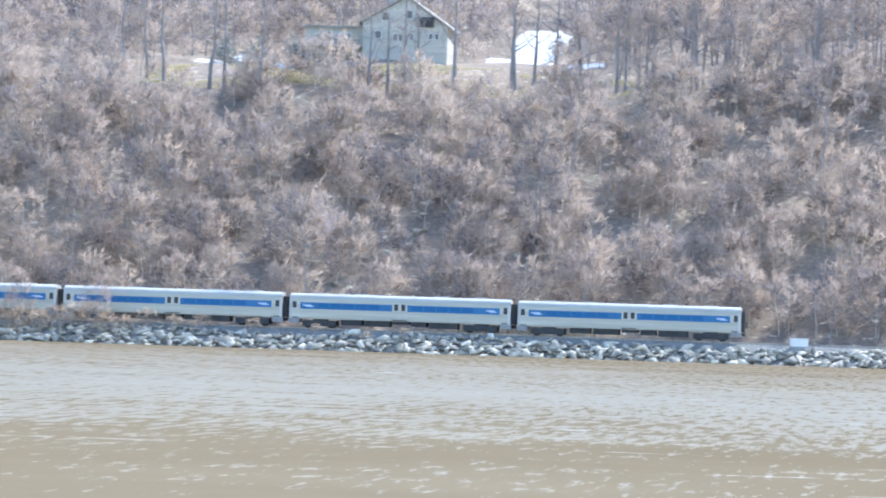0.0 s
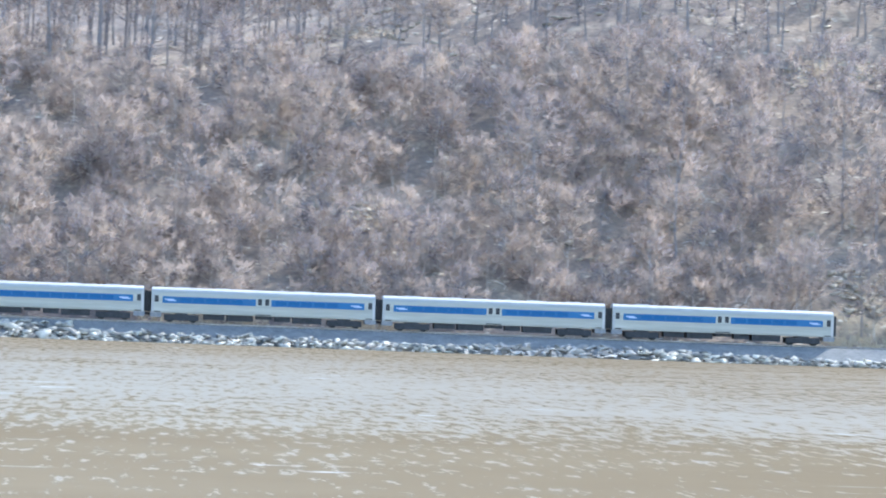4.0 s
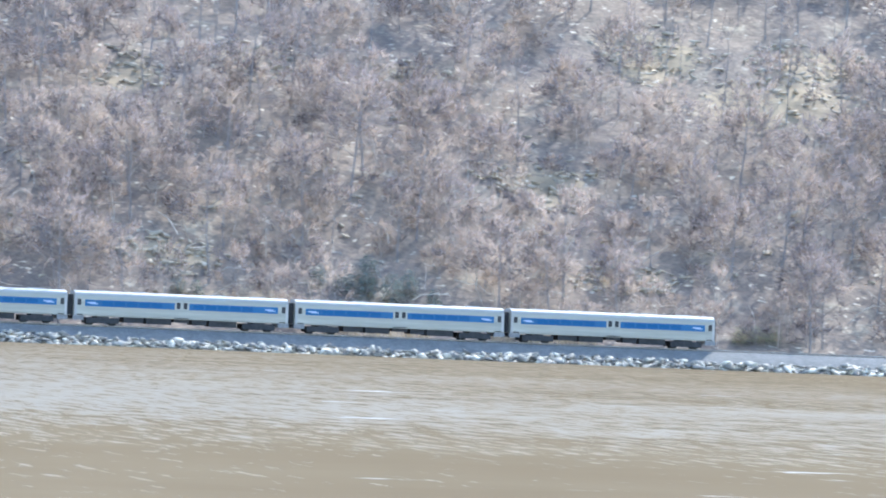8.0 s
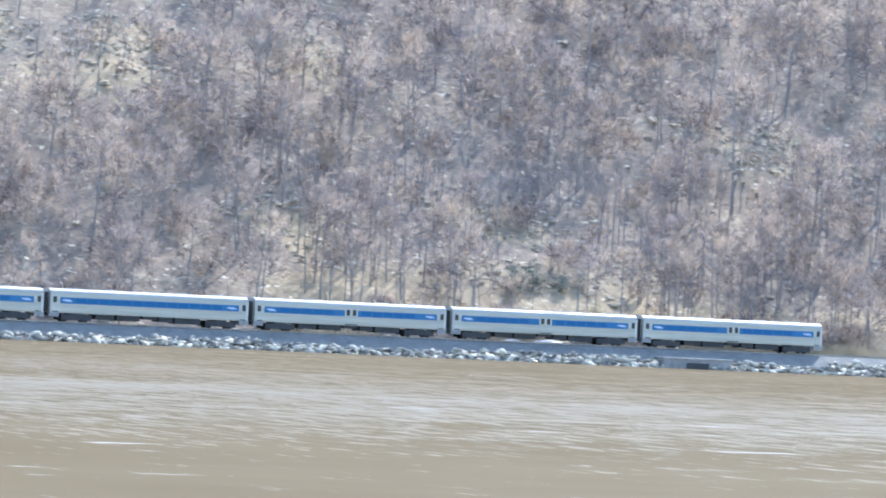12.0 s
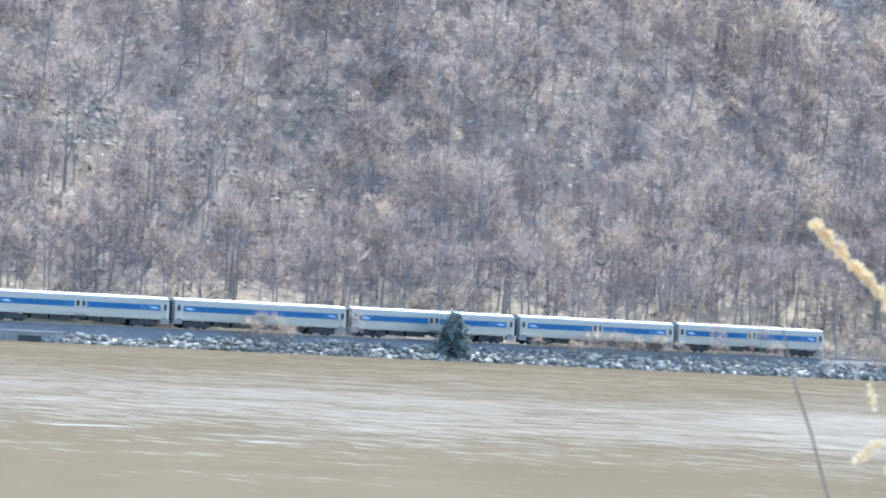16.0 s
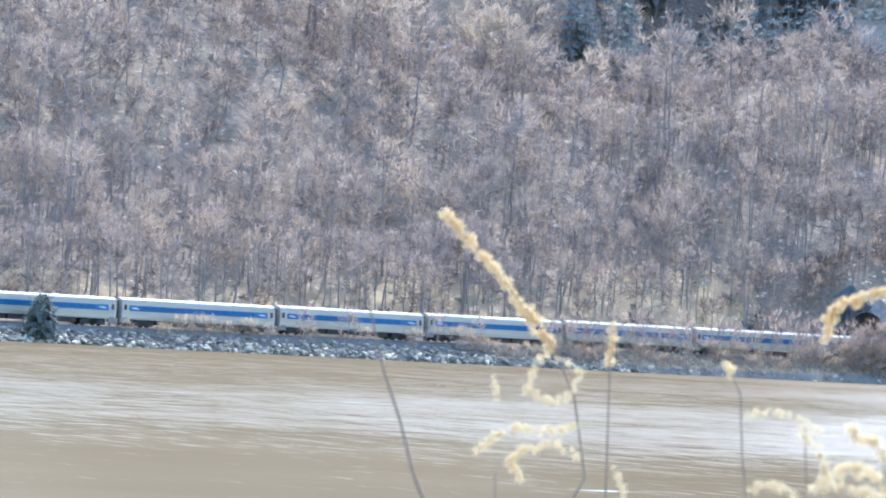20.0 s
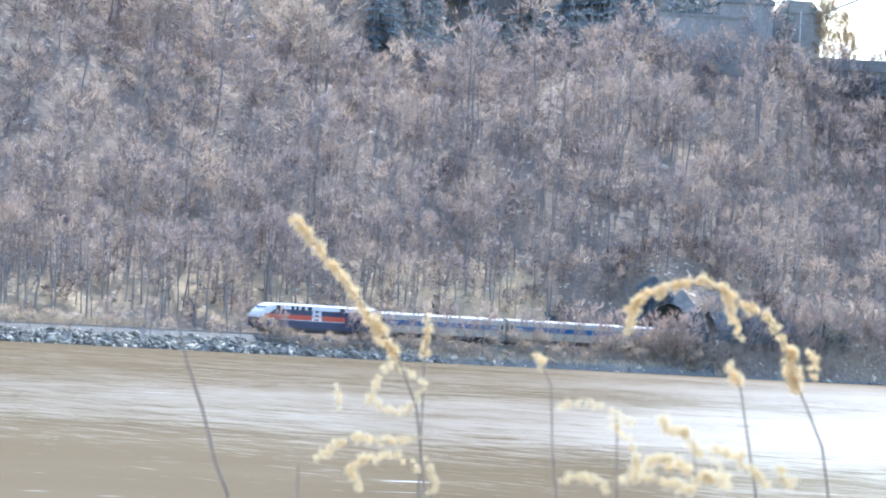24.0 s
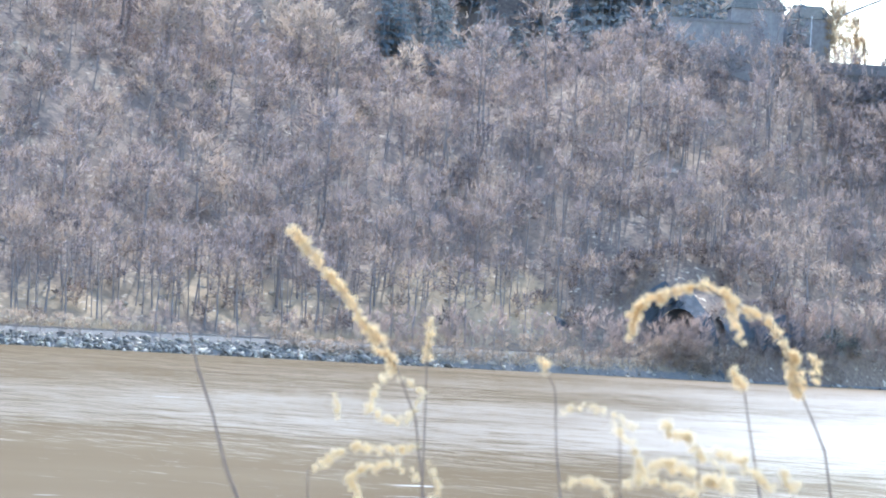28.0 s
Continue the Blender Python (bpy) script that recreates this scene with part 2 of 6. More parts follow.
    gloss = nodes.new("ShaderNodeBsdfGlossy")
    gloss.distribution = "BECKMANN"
    # warm tint painted into the reflection so the sky shows less blue
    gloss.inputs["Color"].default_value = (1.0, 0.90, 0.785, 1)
    rg = nodes.new("ShaderNodeMapRange")
    rg.inputs["To Min"].default_value, rg.inputs["To Max"].default_value = 0.2, 0.40
    links.new(lane.outputs["Result"], rg.inputs["Value"])
    links.new(rg.outputs["Result"], gloss.inputs["Roughness"])
    ripple = noise_node(nodes, links, 1.0, 4, (0.36, 0.45, 1), rough=0.65)
    bp = nodes.new("ShaderNodeBump")
    bp.inputs["Distance"].default_value = 0.35
    st = nodes.new("ShaderNodeMapRange")
    st.inputs["To Min"].default_value, st.inputs["To Max"].default_value = 0.04, 0.3
    links.new(lane.outputs["Result"], st.inputs["Value"])
    links.new(st.outputs["Result"], bp.inputs["Strength"])
    links.new(ripple.outputs["Fac"], bp.inputs["Height"])
    links.new(bp.outputs["Normal"], gloss.inputs["Normal"])
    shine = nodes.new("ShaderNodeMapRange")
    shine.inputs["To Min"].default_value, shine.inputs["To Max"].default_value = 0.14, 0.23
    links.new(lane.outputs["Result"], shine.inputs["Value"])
    # sun glare put into the shine, strongest at those bearings
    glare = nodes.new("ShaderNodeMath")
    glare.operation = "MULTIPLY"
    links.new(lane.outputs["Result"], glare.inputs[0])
    links.new(glitter_bearing.outputs["Result"], glare.inputs[1])
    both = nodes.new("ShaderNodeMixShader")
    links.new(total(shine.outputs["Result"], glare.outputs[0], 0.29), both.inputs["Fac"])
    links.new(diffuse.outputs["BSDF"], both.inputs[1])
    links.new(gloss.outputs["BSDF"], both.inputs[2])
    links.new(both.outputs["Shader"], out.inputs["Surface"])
    nodes.remove(b)
    return m


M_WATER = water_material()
M_ROCK = simple("riprap_stone", (0.28, 0.265, 0.245), (0.50, 0.47, 0.42), 1.6, 0.9, relief=0.05, kind="Object", vary=0.5)
M_LEDGE = simple("ledge_rock", (0.46, 0.385, 0.29), (0.72, 0.61, 0.46), 0.9, 0.9, relief=0.15)
M_BALLAST = simple("ballast", (0.15, 0.15, 0.145), (0.28, 0.27, 0.25), 5.0, 0.95, relief=0.05)
M_RAIL = simple("rail_steel", (0.32, 0.27, 0.23), (0.45, 0.42, 0.40), 3.0, 0.45, 0.6)
M_TIE = simple("weathered_tie", (0.12, 0.10, 0.08), (0.22, 0.19, 0.16), 4.0)
M_SILVER = simple("brushed_steel", (0.43, 0.425, 0.375), (0.51, 0.50, 0.45), 2.0, 0.45, 0.35, stretch=(0.3, 1, 8))
M_ROOF = simple("car_roof", (0.45, 0.435, 0.415), (0.54, 0.525, 0.505), 0.8, 0.5)
M_BLUE = simple("blue_band", (0.010, 0.125, 0.32), (0.016, 0.155, 0.37), 0.7, 0.35)
M_PALEBLUE = simple("pale_blue_mark", (0.45, 0.60, 0.82), (0.58, 0.70, 0.90), 3.0, 0.4)
M_DARK = simple("underframe_dark", (0.025, 0.027, 0.03), (0.06, 0.06, 0.065), 2.0, 0.7)
M_GREYBOX = simple("equipment_grey", (0.20, 0.20, 0.21), (0.32, 0.32, 0.32), 2.0, 0.6)
M_NAVY = simple("navy_paint", (0.022, 0.032, 0.085), (0.034, 0.046, 0.115), 0.8, 0.35)
M_RED = simple("vermilion_paint", (0.55, 0.075, 0.045), (0.65, 0.11, 0.06), 0.8, 0.38)
M_WHITE = simple("white_paint", (0.74, 0.75, 0.76), (0.84, 0.84, 0.84), 0.8, 0.4)
M_SIDING = simple("pale_siding", (0.49, 0.465, 0.40), (0.59, 0.56, 0.485), 1.2, 0.8, stretch=(0.2, 0.2, 6))
M_SHINGLE = simple("shingles", (0.30, 0.27, 0.24), (0.44, 0.39, 0.34), 3.0, 0.9)
M_CONCRETE = simple("weathered_concrete", (0.24, 0.23, 0.23), (0.40, 0.39, 0.38), 0.8, 0.9, relief=0.03)
M_STONE = simple("bridge_stone", (0.30, 0.285, 0.28), (0.44, 0.42, 0.40), 1.5, 0.9, relief=0.08)
M_COURSE = simple("dark_course", (0.17, 0.165, 0.165), (0.27, 0.26, 0.255), 1.2, 0.9, relief=0.06)
# shade on the rock by the tunnel is put into this dark blue-grey
M_SHADE_ROCK = simple("shade_toned_rock", (0.075, 0.09, 0.105), (0.13, 0.15, 0.168), 1.2, 0.9, relief=0.1)
# the tunnel's shade is put into this lining colour
M_LINING = simple("shade_toned_lining", (0.085, 0.095, 0.11), (0.13, 0.145, 0.16), 1.0, 0.9)
M_COPPER = simple("weathered_green_roof", (0.075, 0.095, 0.095), (0.12, 0.14, 0.135), 1.2, 0.9)
M_SNOW = simple("old_snow", (0.56, 0.57, 0.60), (0.80, 0.80, 0.82), 0.8, 0.7, relief=0.05)
M_TIMBER = simple("deck_timber", (0.20, 0.17, 0.14), (0.30, 0.26, 0.22), 3.0)


def glass_material():
    m, nodes, links, b = material("tinted_window", 0.08)
    n = noise_node(nodes, links, 1.3, 2)
    r = ramp(nodes, links, n.outputs["Fac"], [(0.3, (0.010, 0.10, 0.27)), (0.7, (0.014, 0.13, 0.32))])
    b.inputs["Roughness"].default_value = 0.3
    b.inputs["Specular IOR Level"].default_value = 0.25
    links.new(r.outputs["Color"], b.inputs["Base Color"])
    return m


M_GLASS = glass_material()
M_PANE = simple("dark_pane", (0.10, 0.10, 0.10), (0.17, 0.17, 0.17), 1.0, 0.4)


# ---- building blocks ----
def finish(name, bm, mat, parent=None):
    me = bpy.data.meshes.new(name)
    bm.to_mesh(me)
    bm.free()
    for mm in (mat if isinstance(mat, (list, tuple)) else [mat]):
        me.materials.append(mm)
    ob = new(name, me)
    if parent:
        ob.parent = parent
    return ob


def part(name, bm, mat, parent, label=""):
    ob = finish(name, bm, mat, parent)
    if label:
        tagged(ob, label)
    return ob


def share(name, me, parent, m=None):
    """Another object on the same mesh, under parent."""
    ob = new(name, me)
    ob.parent = parent
    if m is not None:
        ob.matrix_basis = m
    return ob


def box(bm, x0, x1, y0, y1, z0, z1, bevel=0.0):
    r = bmesh.ops.create_cube(bm, size=1.0)
    bmesh.ops.scale(bm, vec=(x1 - x0, y1 - y0, z1 - z0), verts=r["verts"])
    bmesh.ops.translate(bm, vec=((x0 + x1) / 2, (y0 + y1) / 2, (z0 + z1) / 2), verts=r["verts"])
    if bevel:
        es = list({e for v in r["verts"] for e in v.link_edges})
        bmesh.ops.bevel(bm, geom=es, offset=bevel, segments=2, affect="EDGES", profile=0.6)
    return bm


def boxes(*dims, bevel=0.0):
    bm = bmesh.new()
    for d in dims:
        box(bm, *d, bevel=bevel)
    return bm


def rod(bm, a, b, r0, r1=None, sides=8):
    a, b = Vector(a), Vector(b)
    d = b - a
    r = bmesh.ops.create_cone(bm, cap_ends=True, segments=sides, radius1=r0, radius2=r0 if r1 is None else r1, depth=d.length)
    bmesh.ops.transform(bm, matrix=Matrix.Translation((a + b) / 2) @ d.to_track_quat("Z", "Y").to_matrix().to_4x4(), verts=r["verts"])
    return bm


def prism(bm, outline, x0, x1):
    """A closed outline of (y, z) points drawn out along x."""
    a = [bm.verts.new((x0, y, z)) for y, z in outline]
    b = [bm.verts.new((x1, y, z)) for y, z in outline]
    n = len(outline)
    for i in range(n):
        bm.faces.new((a[i], b[i], b[(i + 1) % n], a[(i + 1) % n]))
    bm.faces.new(a)
    bm.faces.new(b[::-1])
    bmesh.ops.recalc_face_normals(bm, faces=bm.faces)
    return bm


def mesh_from_arrays(name, verts, tris, mats, slots=None, smooth=False):
    me = bpy.data.meshes.new(name)
    me.vertices.add(len(verts))
    me.vertices.foreach_set("co", np.ascontiguousarray(verts, dtype=np.float32).ravel())
    me.loops.add(len(tris) * 3)
    me.loops.foreach_set("vertex_index", np.ascontiguousarray(tris, dtype=np.int32).ravel())
    me.polygons.add(len(tris))
    me.polygons.foreach_set("loop_start", np.arange(0, len(tris) * 3, 3, dtype=np.int32))
    for m in mats:
        me.materials.append(m)
    if slots is not None:
        me.polygons.foreach_set("material_index", np.ascontiguousarray(slots, dtype=np.int32))
    if smooth:
        me.polygons.foreach_set("use_smooth", np.ones(len(tris), dtype=bool))
    me.update(calc_edges=True)
    me.validate()
    return me


# ---- the lie of the land ----
BEND_X, BEND_R, TRACK_Y = 313.66, 1184.0, 551.29


def track_y(x):
    x = np.asarray(x, dtype=float)
    u = np.clip(x, BEND_X, 640.0) - BEND_X
    y = TRACK_Y + BEND_R - np.sqrt(BEND_R ** 2 - u ** 2)
    return y + np.maximum(x - 640.0, 0) * 0.2868


def rail_z(x):
    return np.interp(x, [-300, -100, 40, 170, 350, 450, 700], [2.6, 2.5, 2.2, 2.25, 2.55, 3.0, 3.1])


def track_at(s):
    """Place and heading of the track at s metres along it."""
    if s < BEND_X:
        return s, TRACK_Y, float(rail_z(s)), 0.0
    u = (s - BEND_X) / BEND_R
    x = BEND_X + BEND_R * math.sin(u)
    return x, TRACK_Y + BEND_R * (1 - math.cos(u)), float(rail_z(x)), math.degrees(u)


# offsets behind the track, and at each stretch the height there
OFFS = [5, 9, 14, 25, 40, 50, 60, 75, 90, 110, 130, 160, 250, 400, 900]
STATIONS = []
STATIONS.append((-400, [2.0, 3.2, 6, 12.5, 21, 26.5, 31.5, 34.5, 36.8, 37.5, 39, 44, 65, 100, 190]))
STATIONS.append((0, [2.0, 3.2, 6, 12.5, 21, 26.5, 31.5, 34.5, 36.8, 37.5, 39, 44, 65, 100, 190]))
STATIONS.append((80, [2.0, 3.0, 6, 13, 22, 28, 33, 40, 46, 53, 60, 71, 100, 135, 200]))
STATIONS.append((220, [2.0, 2.8, 5, 11, 19, 25, 31, 39.5, 48, 58, 68, 80, 112, 145, 200]))
STATIONS.append((330, [2.2, 2.8, 4.2, 8.5, 15, 20, 26, 34.5, 43, 53, 62, 75, 105, 140, 200]))
STATIONS.append((420, [2.8, 3.5, 5.5, 10, 17, 23, 29.5, 39, 48, 58, 66, 75, 100, 130, 180]))
STATIONS.append((470, [3.0, 6.0, 10, 17, 26, 32, 36, 41, 44, 44, 42, 40, 55, 80, 120]))
STATIONS.append((500, [13, 16.5, 19, 25, 33, 38, 41, 43, 43.5, 42, 40, 38, 30, 30, 20]))
STATIONS.append((560, [14, 17, 20.5, 29, 41, 49, 53, 53, 51, 46, 40, 32, 12, 5, 3]))
STATIONS.append((640, [12, 15, 18, 26, 38, 46, 48, 44, 38, 30, 24, 16, 6, 4, 3]))
STATIONS.append((900, [3, 5, 9, 16, 22, 24, 22, 18, 14, 10, 8, 6, 4, 3, 3]))


def smooth01(v):
    v = np.clip(v, 0, 1)
    return v * v * (3 - 2 * v)


def land(x, y):
    """Ground height at x, y (arrays)."""
    x, y = np.asarray(x, dtype=float), np.asarray(y, dtype=float)
    w = y - track_y(x)
    sx = np.array([s for s, _ in STATIONS], dtype=float)
    tab = np.array([z for _, z in STATIONS], dtype=float)
    i = np.clip(np.searchsorted(sx, x) - 1, 0, len(sx) - 2)
    f = smooth01((x - sx[i]) / (sx[i + 1] - sx[i]))
    offs = np.array(OFFS, dtype=float)
    j = np.clip(np.searchsorted(offs, w) - 1, 0, len(offs) - 2)
    g = np.clip((w - offs[j]) / (offs[j + 1] - offs[j]), 0, 1)
    z = (tab[i, j] * (1 - f) + tab[i + 1, j] * f) * (1 - g) + (tab[i, j + 1] * (1 - f) + tab[i + 1, j + 1] * f) * g
    bumpy = np.sin(x * 0.11 + 1.3 * np.sin(w * 0.07)) * np.sin(w * 0.16 + x * 0.03) + 0.5 * np.sin(x * 0.29 + w * 0.21)
    z = z + bumpy * 0.8 * smooth01((w - 10) / 25)
    # a high wooded mountain further back, its ends cut by bearing to fit the camera's view
    b = np.degrees(np.arctan2(x, np.maximum(y, 1)))
    far = smooth01((np.hypot(x, y) - 880) / 260) * 210 * smooth01((42.0 - b) / 1.6) * smooth01((b - 35.5) / 2.5)
    z = np.maximum(z, far)
    # a nearer shoulder, bounded by bearing from the camera as well
    shoulder = smooth01((np.hypot(x, y) - 730) / 210) * 105 * smooth01((38.4 - b) / 1.0) * smooth01((b - 29) / 3)
    z = np.maximum(z, shoulder)
    # track bed, bank to the river, river bed, near bank
    bed = rail_z(x) - 0.35
    z = np.where(w < 5, bed + (np.minimum(z, bed + 4) - bed) * smooth01((w - 3.5) / 1.5) * 0, z)
    z = np.where((w >= 5) & (w < 9), np.maximum(bed, bed + (z - bed) * smooth01((w - 6) / 3)), z)
    z = np.where(w < -3.2, np.interp(w, [-14, -6.6, -3.2], [-3.5, -0.4, 0.0]) + (bed) * smooth01((w + 6.6) / 3.4), z)
    under = np.where(w < -5.6, np.interp(w, [-14, -5.6], [-3.5, -0.4]), np.interp(w, [-5.6, -3.3, -1.9, 0], [-2.6, -1.3, -0.6, -0.5]) + rail_z(x))
    z = np.where(w < 0, np.minimum(z, under), z)
    near = np.interp(y, [-400, 0, 9, 22, 40, 60], [5.5, 4.5, 4.4, 2.2, -0.8, -3.5])
    return np.where(y < 200, near, z)


# thin stretches of the wood, where pale ground and rock show between the stems: x, offset, half-lengths
THIN = [(215, 66, 17, 9), (250, 74, 11, 7), (264, 40, 13, 8), (232, 34, 11, 7), (323, 66, 9, 9), (256, 25, 10, 5), (283, 31, 8, 5), (342, 54, 11, 6), (201, 77, 10, 8), (224, 77, 10, 7),
        (177, 44, 9, 6), (181, 23, 9, 4), (125, 22, 9, 4), (145, 68, 8, 6), (90, 66, 9, 6), (127, 62, 6, 8), (100, 44, 10, 6), (87, 18, 7, 4), (29, 90, 9, 8), (310, 64, 8, 10), (165, 66, 7, 6), (27, 28, 7, 4)]


def thinness(x, w):
    """1 in the middle of a thin stretch, 0 outside all of them."""
    ragged = 0.35 * noise.noise((x * 0.14, w * 0.2, 6.0))
    return max(0.0, max(1.25 - math.hypot((x - a) / rx, (w - b) / rw) + ragged for a, b, rx, rw in THIN))


# ---- ground sheet and river ----
PORTAL_X, PORTAL_END = 488.0, 492.0


def cover(x, y, z):
    """The rock spur through which the line tunnels."""
    w = y - track_y(x)
    over = np.interp(w, [-7.5, -6.2, -5.2, -4.3, -2, 0, 5, 9], [-1.5, 0.4, 2.6, 6.0, 10.0, 11.8, 13.0, 14.0]) + 0.7 * np.sin(x * 0.7 + w) * np.clip((w + 5) / 3, 0, 1)
    inside = (x >= PORTAL_END - 0.01) & (w > -7.5) & (w < 9.5) & (x < 700)
    return np.where(inside, np.maximum(z, over), z)


def build_ground():
    xs = np.concatenate([[-4500, -2500, -1400, -900, -600, -450, -350], np.arange(-300, 486, 4), [486.3, PORTAL_X, PORTAL_END, 494, 498], np.arange(502, 720, 4),
                         [730, 760, 800, 850, 900, 960, 1030, 1110, 1200, 1350, 1600, 2000, 2700, 4500]])
    ws = np.concatenate([[-14, -8, -7.5, -6.6, -6.2, -5.2, -4.3, -3.2, -1, 2, 3.6, 5, 6, 7.5, 9, 10.5, 12, 14, 16.5], np.arange(19, 170, 3.5),
                         np.arange(172, 330, 9), [340, 360, 390, 420, 460, 500, 560, 620, 700, 800, 950, 1200, 1700, 2600, 4400]])
    near = np.array([-2500, -900, -300, -60, -10, 0, 5, 9, 13, 17, 22, 30, 40, 60, 120, 199, 201, 350, 500], dtype=float)
    X = np.repeat(xs[:, None], len(near) + len(ws), 1)
    Y = np.concatenate([np.repeat(near[None], len(xs), 0), track_y(xs)[:, None] + ws[None]], 1)
    Z = cover(X, Y, land(X, Y))
    # the river runs on past the bend in the far distance
    Z = np.where((Y < 500) & (Y > 60), -3.5, Z)
    ny = X.shape[1]
    verts = np.stack([X.ravel(), Y.ravel(), Z.ravel()], 1)
    ip = int(np.where(xs == PORTAL_X)[0][0])
    tris = []
    for i in range(len(xs) - 1):
        for j in range(ny - 1):
            if i == ip and j >= len(near) + 4 and ws[j - len(near)] < 9:
                continue
            a, b, c, d = i * ny + j, (i + 1) * ny + j, (i + 1) * ny + j + 1, i * ny + j + 1
            tris += [(a, b, c), (a, c, d)]
    me = mesh_from_arrays("ground", verts, np.array(tris), [M_GROUND], smooth=True)
    litter = np.zeros(len(verts), dtype=np.float32)
    for k, (x, y, z) in enumerate(verts):
        w = y - float(track_y(x))
        if -150 < x < 474 and 5 < w < 112:
            foot = 0.75 - abs(w - 16) / 22 + 0.5 * noise.noise((x * 0.05, w * 0.08, 1.5)) if x > 220 else 0.35 - abs(w - 12) / 18 + 0.5 * noise.noise((x * 0.05, w * 0.08, 1.5))
            litter[k] = min(1.0, max(0.0, thinness(x, w) * 0.7, foot))
    me.attributes.new("litter", "FLOAT", "POINT").data.foreach_set("value", litter)
    ob = new("ground", me)
    return tagged(ob, "steep wooded hillside with tan leaf litter and pale rock", "hillside", kind="structure")


build_ground()


def build_water():
    bm = bmesh.new()
    xs = [-4500, -300, 0, 313, 420, 520, 640, 4500]
    rows = [[bm.verts.new((x, y, 0)) for x in xs] for y in (31, 200, 400)]
    rows.append([bm.verts.new((x, float(track_y(x)) - 5.2, 0)) for x in xs])
    for r0, r1 in zip(rows, rows[1:]):
        for i in range(len(xs) - 1):
            bm.faces.new((r0[i], r0[i + 1], r1[i + 1], r1[i]))
    return tagged(finish("water", bm, M_WATER), "broad brown river with wind ripples and sun glitter set into its shine", "river", kind="structure")


build_water()


# ---- railway ----
def sweep(w0, w1, z0, z1, x0=-420.0, x1=640.0, step=8.0):
    """A bar along the track, w0 to w1 behind its middle, z0 to z1 over rail height."""
    bm = bmesh.new()
    ring = None
    n = int((x1 - x0) / step)
    for k in range(n + 1):
        x, y, z, h = track_at(x0 + (x1 - x0) * k / n)
        nx, ny = -math.sin(radians(h)), math.cos(radians(h))
        now = [bm.verts.new((x + nx * w, y + ny * w, z + dz)) for w, dz in ((w0, z0), (w1, z0), (w1, z1), (w0, z1))]
        if ring:
            for i in range(4):
                bm.faces.new((ring[i], now[i], now[(i + 1) % 4], ring[(i + 1) % 4]))
        else:
            bm.faces.new(now)
        ring = now
    bm.faces.new(ring[::-1])
    bmesh.ops.recalc_face_normals(bm, faces=bm.faces)
    return bm


def build_railway():
    for w in (0.0, 4.0):
        track = tagged(new("railway_track"), "straight steel railway track on pale ballast by the river", "railway track", "railway tracks", "structure")
        for side in (-0.7175, 0.7175):
            part("rail", sweep(w + side - 0.04, w + side + 0.04, -0.16, 0.0), M_RAIL, track)
        base = np.array([(sx, sy, sz) for sz in (-0.26, -0.13) for sy in (-1.3, 1.3) for sx in (-0.12, 0.12)])
        quads = [(0, 2, 3, 1), (4, 5, 7, 6), (0, 1, 5, 4), (2, 6, 7, 3), (0, 4, 6, 2), (1, 3, 7, 5)]
        tri = np.array([t for q in quads for t in ((q[0], q[1], q[2]), (q[0], q[2], q[3]))])
        vs, ts = [], []
        for k in range(1050):
            x, y, z, h = track_at(-150 + 0.62 * k)
            c, s = math.cos(radians(h)), math.sin(radians(h))
            p = base + np.array([0, w, 0])
            ts.append(tri + 8 * k)
            vs.append(np.stack([x + p[:, 0] * c - p[:, 1] * s, y + p[:, 0] * s + p[:, 1] * c, z + p[:, 2]], 1))
        ties = new("sleepers", mesh_from_arrays("sleepers", np.concatenate(vs), np.concatenate(ts), [M_TIE]))
        ties.parent = track
        tagged(ties, kind="stuff")
    # ballast shoulder under both tracks
    prof = [(-7.4, -4.0), (-5.6, -2.1), (-3.3, -0.85), (-1.9, -0.2), (5.9, -0.2), (7.4, -0.75)]
    bm = bmesh.new()
    ring = None
    for k in range(141):
        x, y, z, h = track_at(-420 + 1060 * k / 140)
        nx, ny = -math.sin(radians(h)), math.cos(radians(h))
        now = [bm.verts.new((x + nx * w, y + ny * w, z + dz)) for w, dz in prof]
        if ring:
            for i in range(len(prof) - 1):
                bm.faces.new((ring[i], now[i], now[i + 1], ring[i + 1]))
        ring = now
    bmesh.ops.recalc_face_normals(bm, faces=bm.faces)
    tagged(finish("ballast_bed", bm, M_BALLAST), "bed of grey crushed stone under the rails", "ballast", kind="structure")


build_railway()


def hull_rock(rng, flat=0.7):
    bm = bmesh.new()
    for _ in range(8):
        v = Vector((rng.gauss(0, 1), rng.gauss(0, 1), rng.gauss(0, 1))).normalized() * rng.uniform(0.8, 1.1)
        bm.verts.new((v.x, v.y * 0.8, v.z * flat))
    r = bmesh.ops.convex_hull(bm, input=bm.verts)
    bmesh.ops.delete(bm, geom=[g for g in r["geom_interior"] if isinstance(g, bmesh.types.BMVert)], context="VERTS")
    bmesh.ops.triangulate(bm, faces=bm.faces)
    return bm


def arrays_of(bm):
    bm.verts.index_update()
    v = np.array([tuple(p.co) for p in bm.verts])
    t = np.array([[p.index for p in f.verts] for f in bm.faces])
    return v, t


def turn_matrix(rx, ry, rz):
    return np.array(Euler((rx, ry, rz)).to_matrix())


CULVERT_X0, CULVERT_X1 = 266.5, 275.0


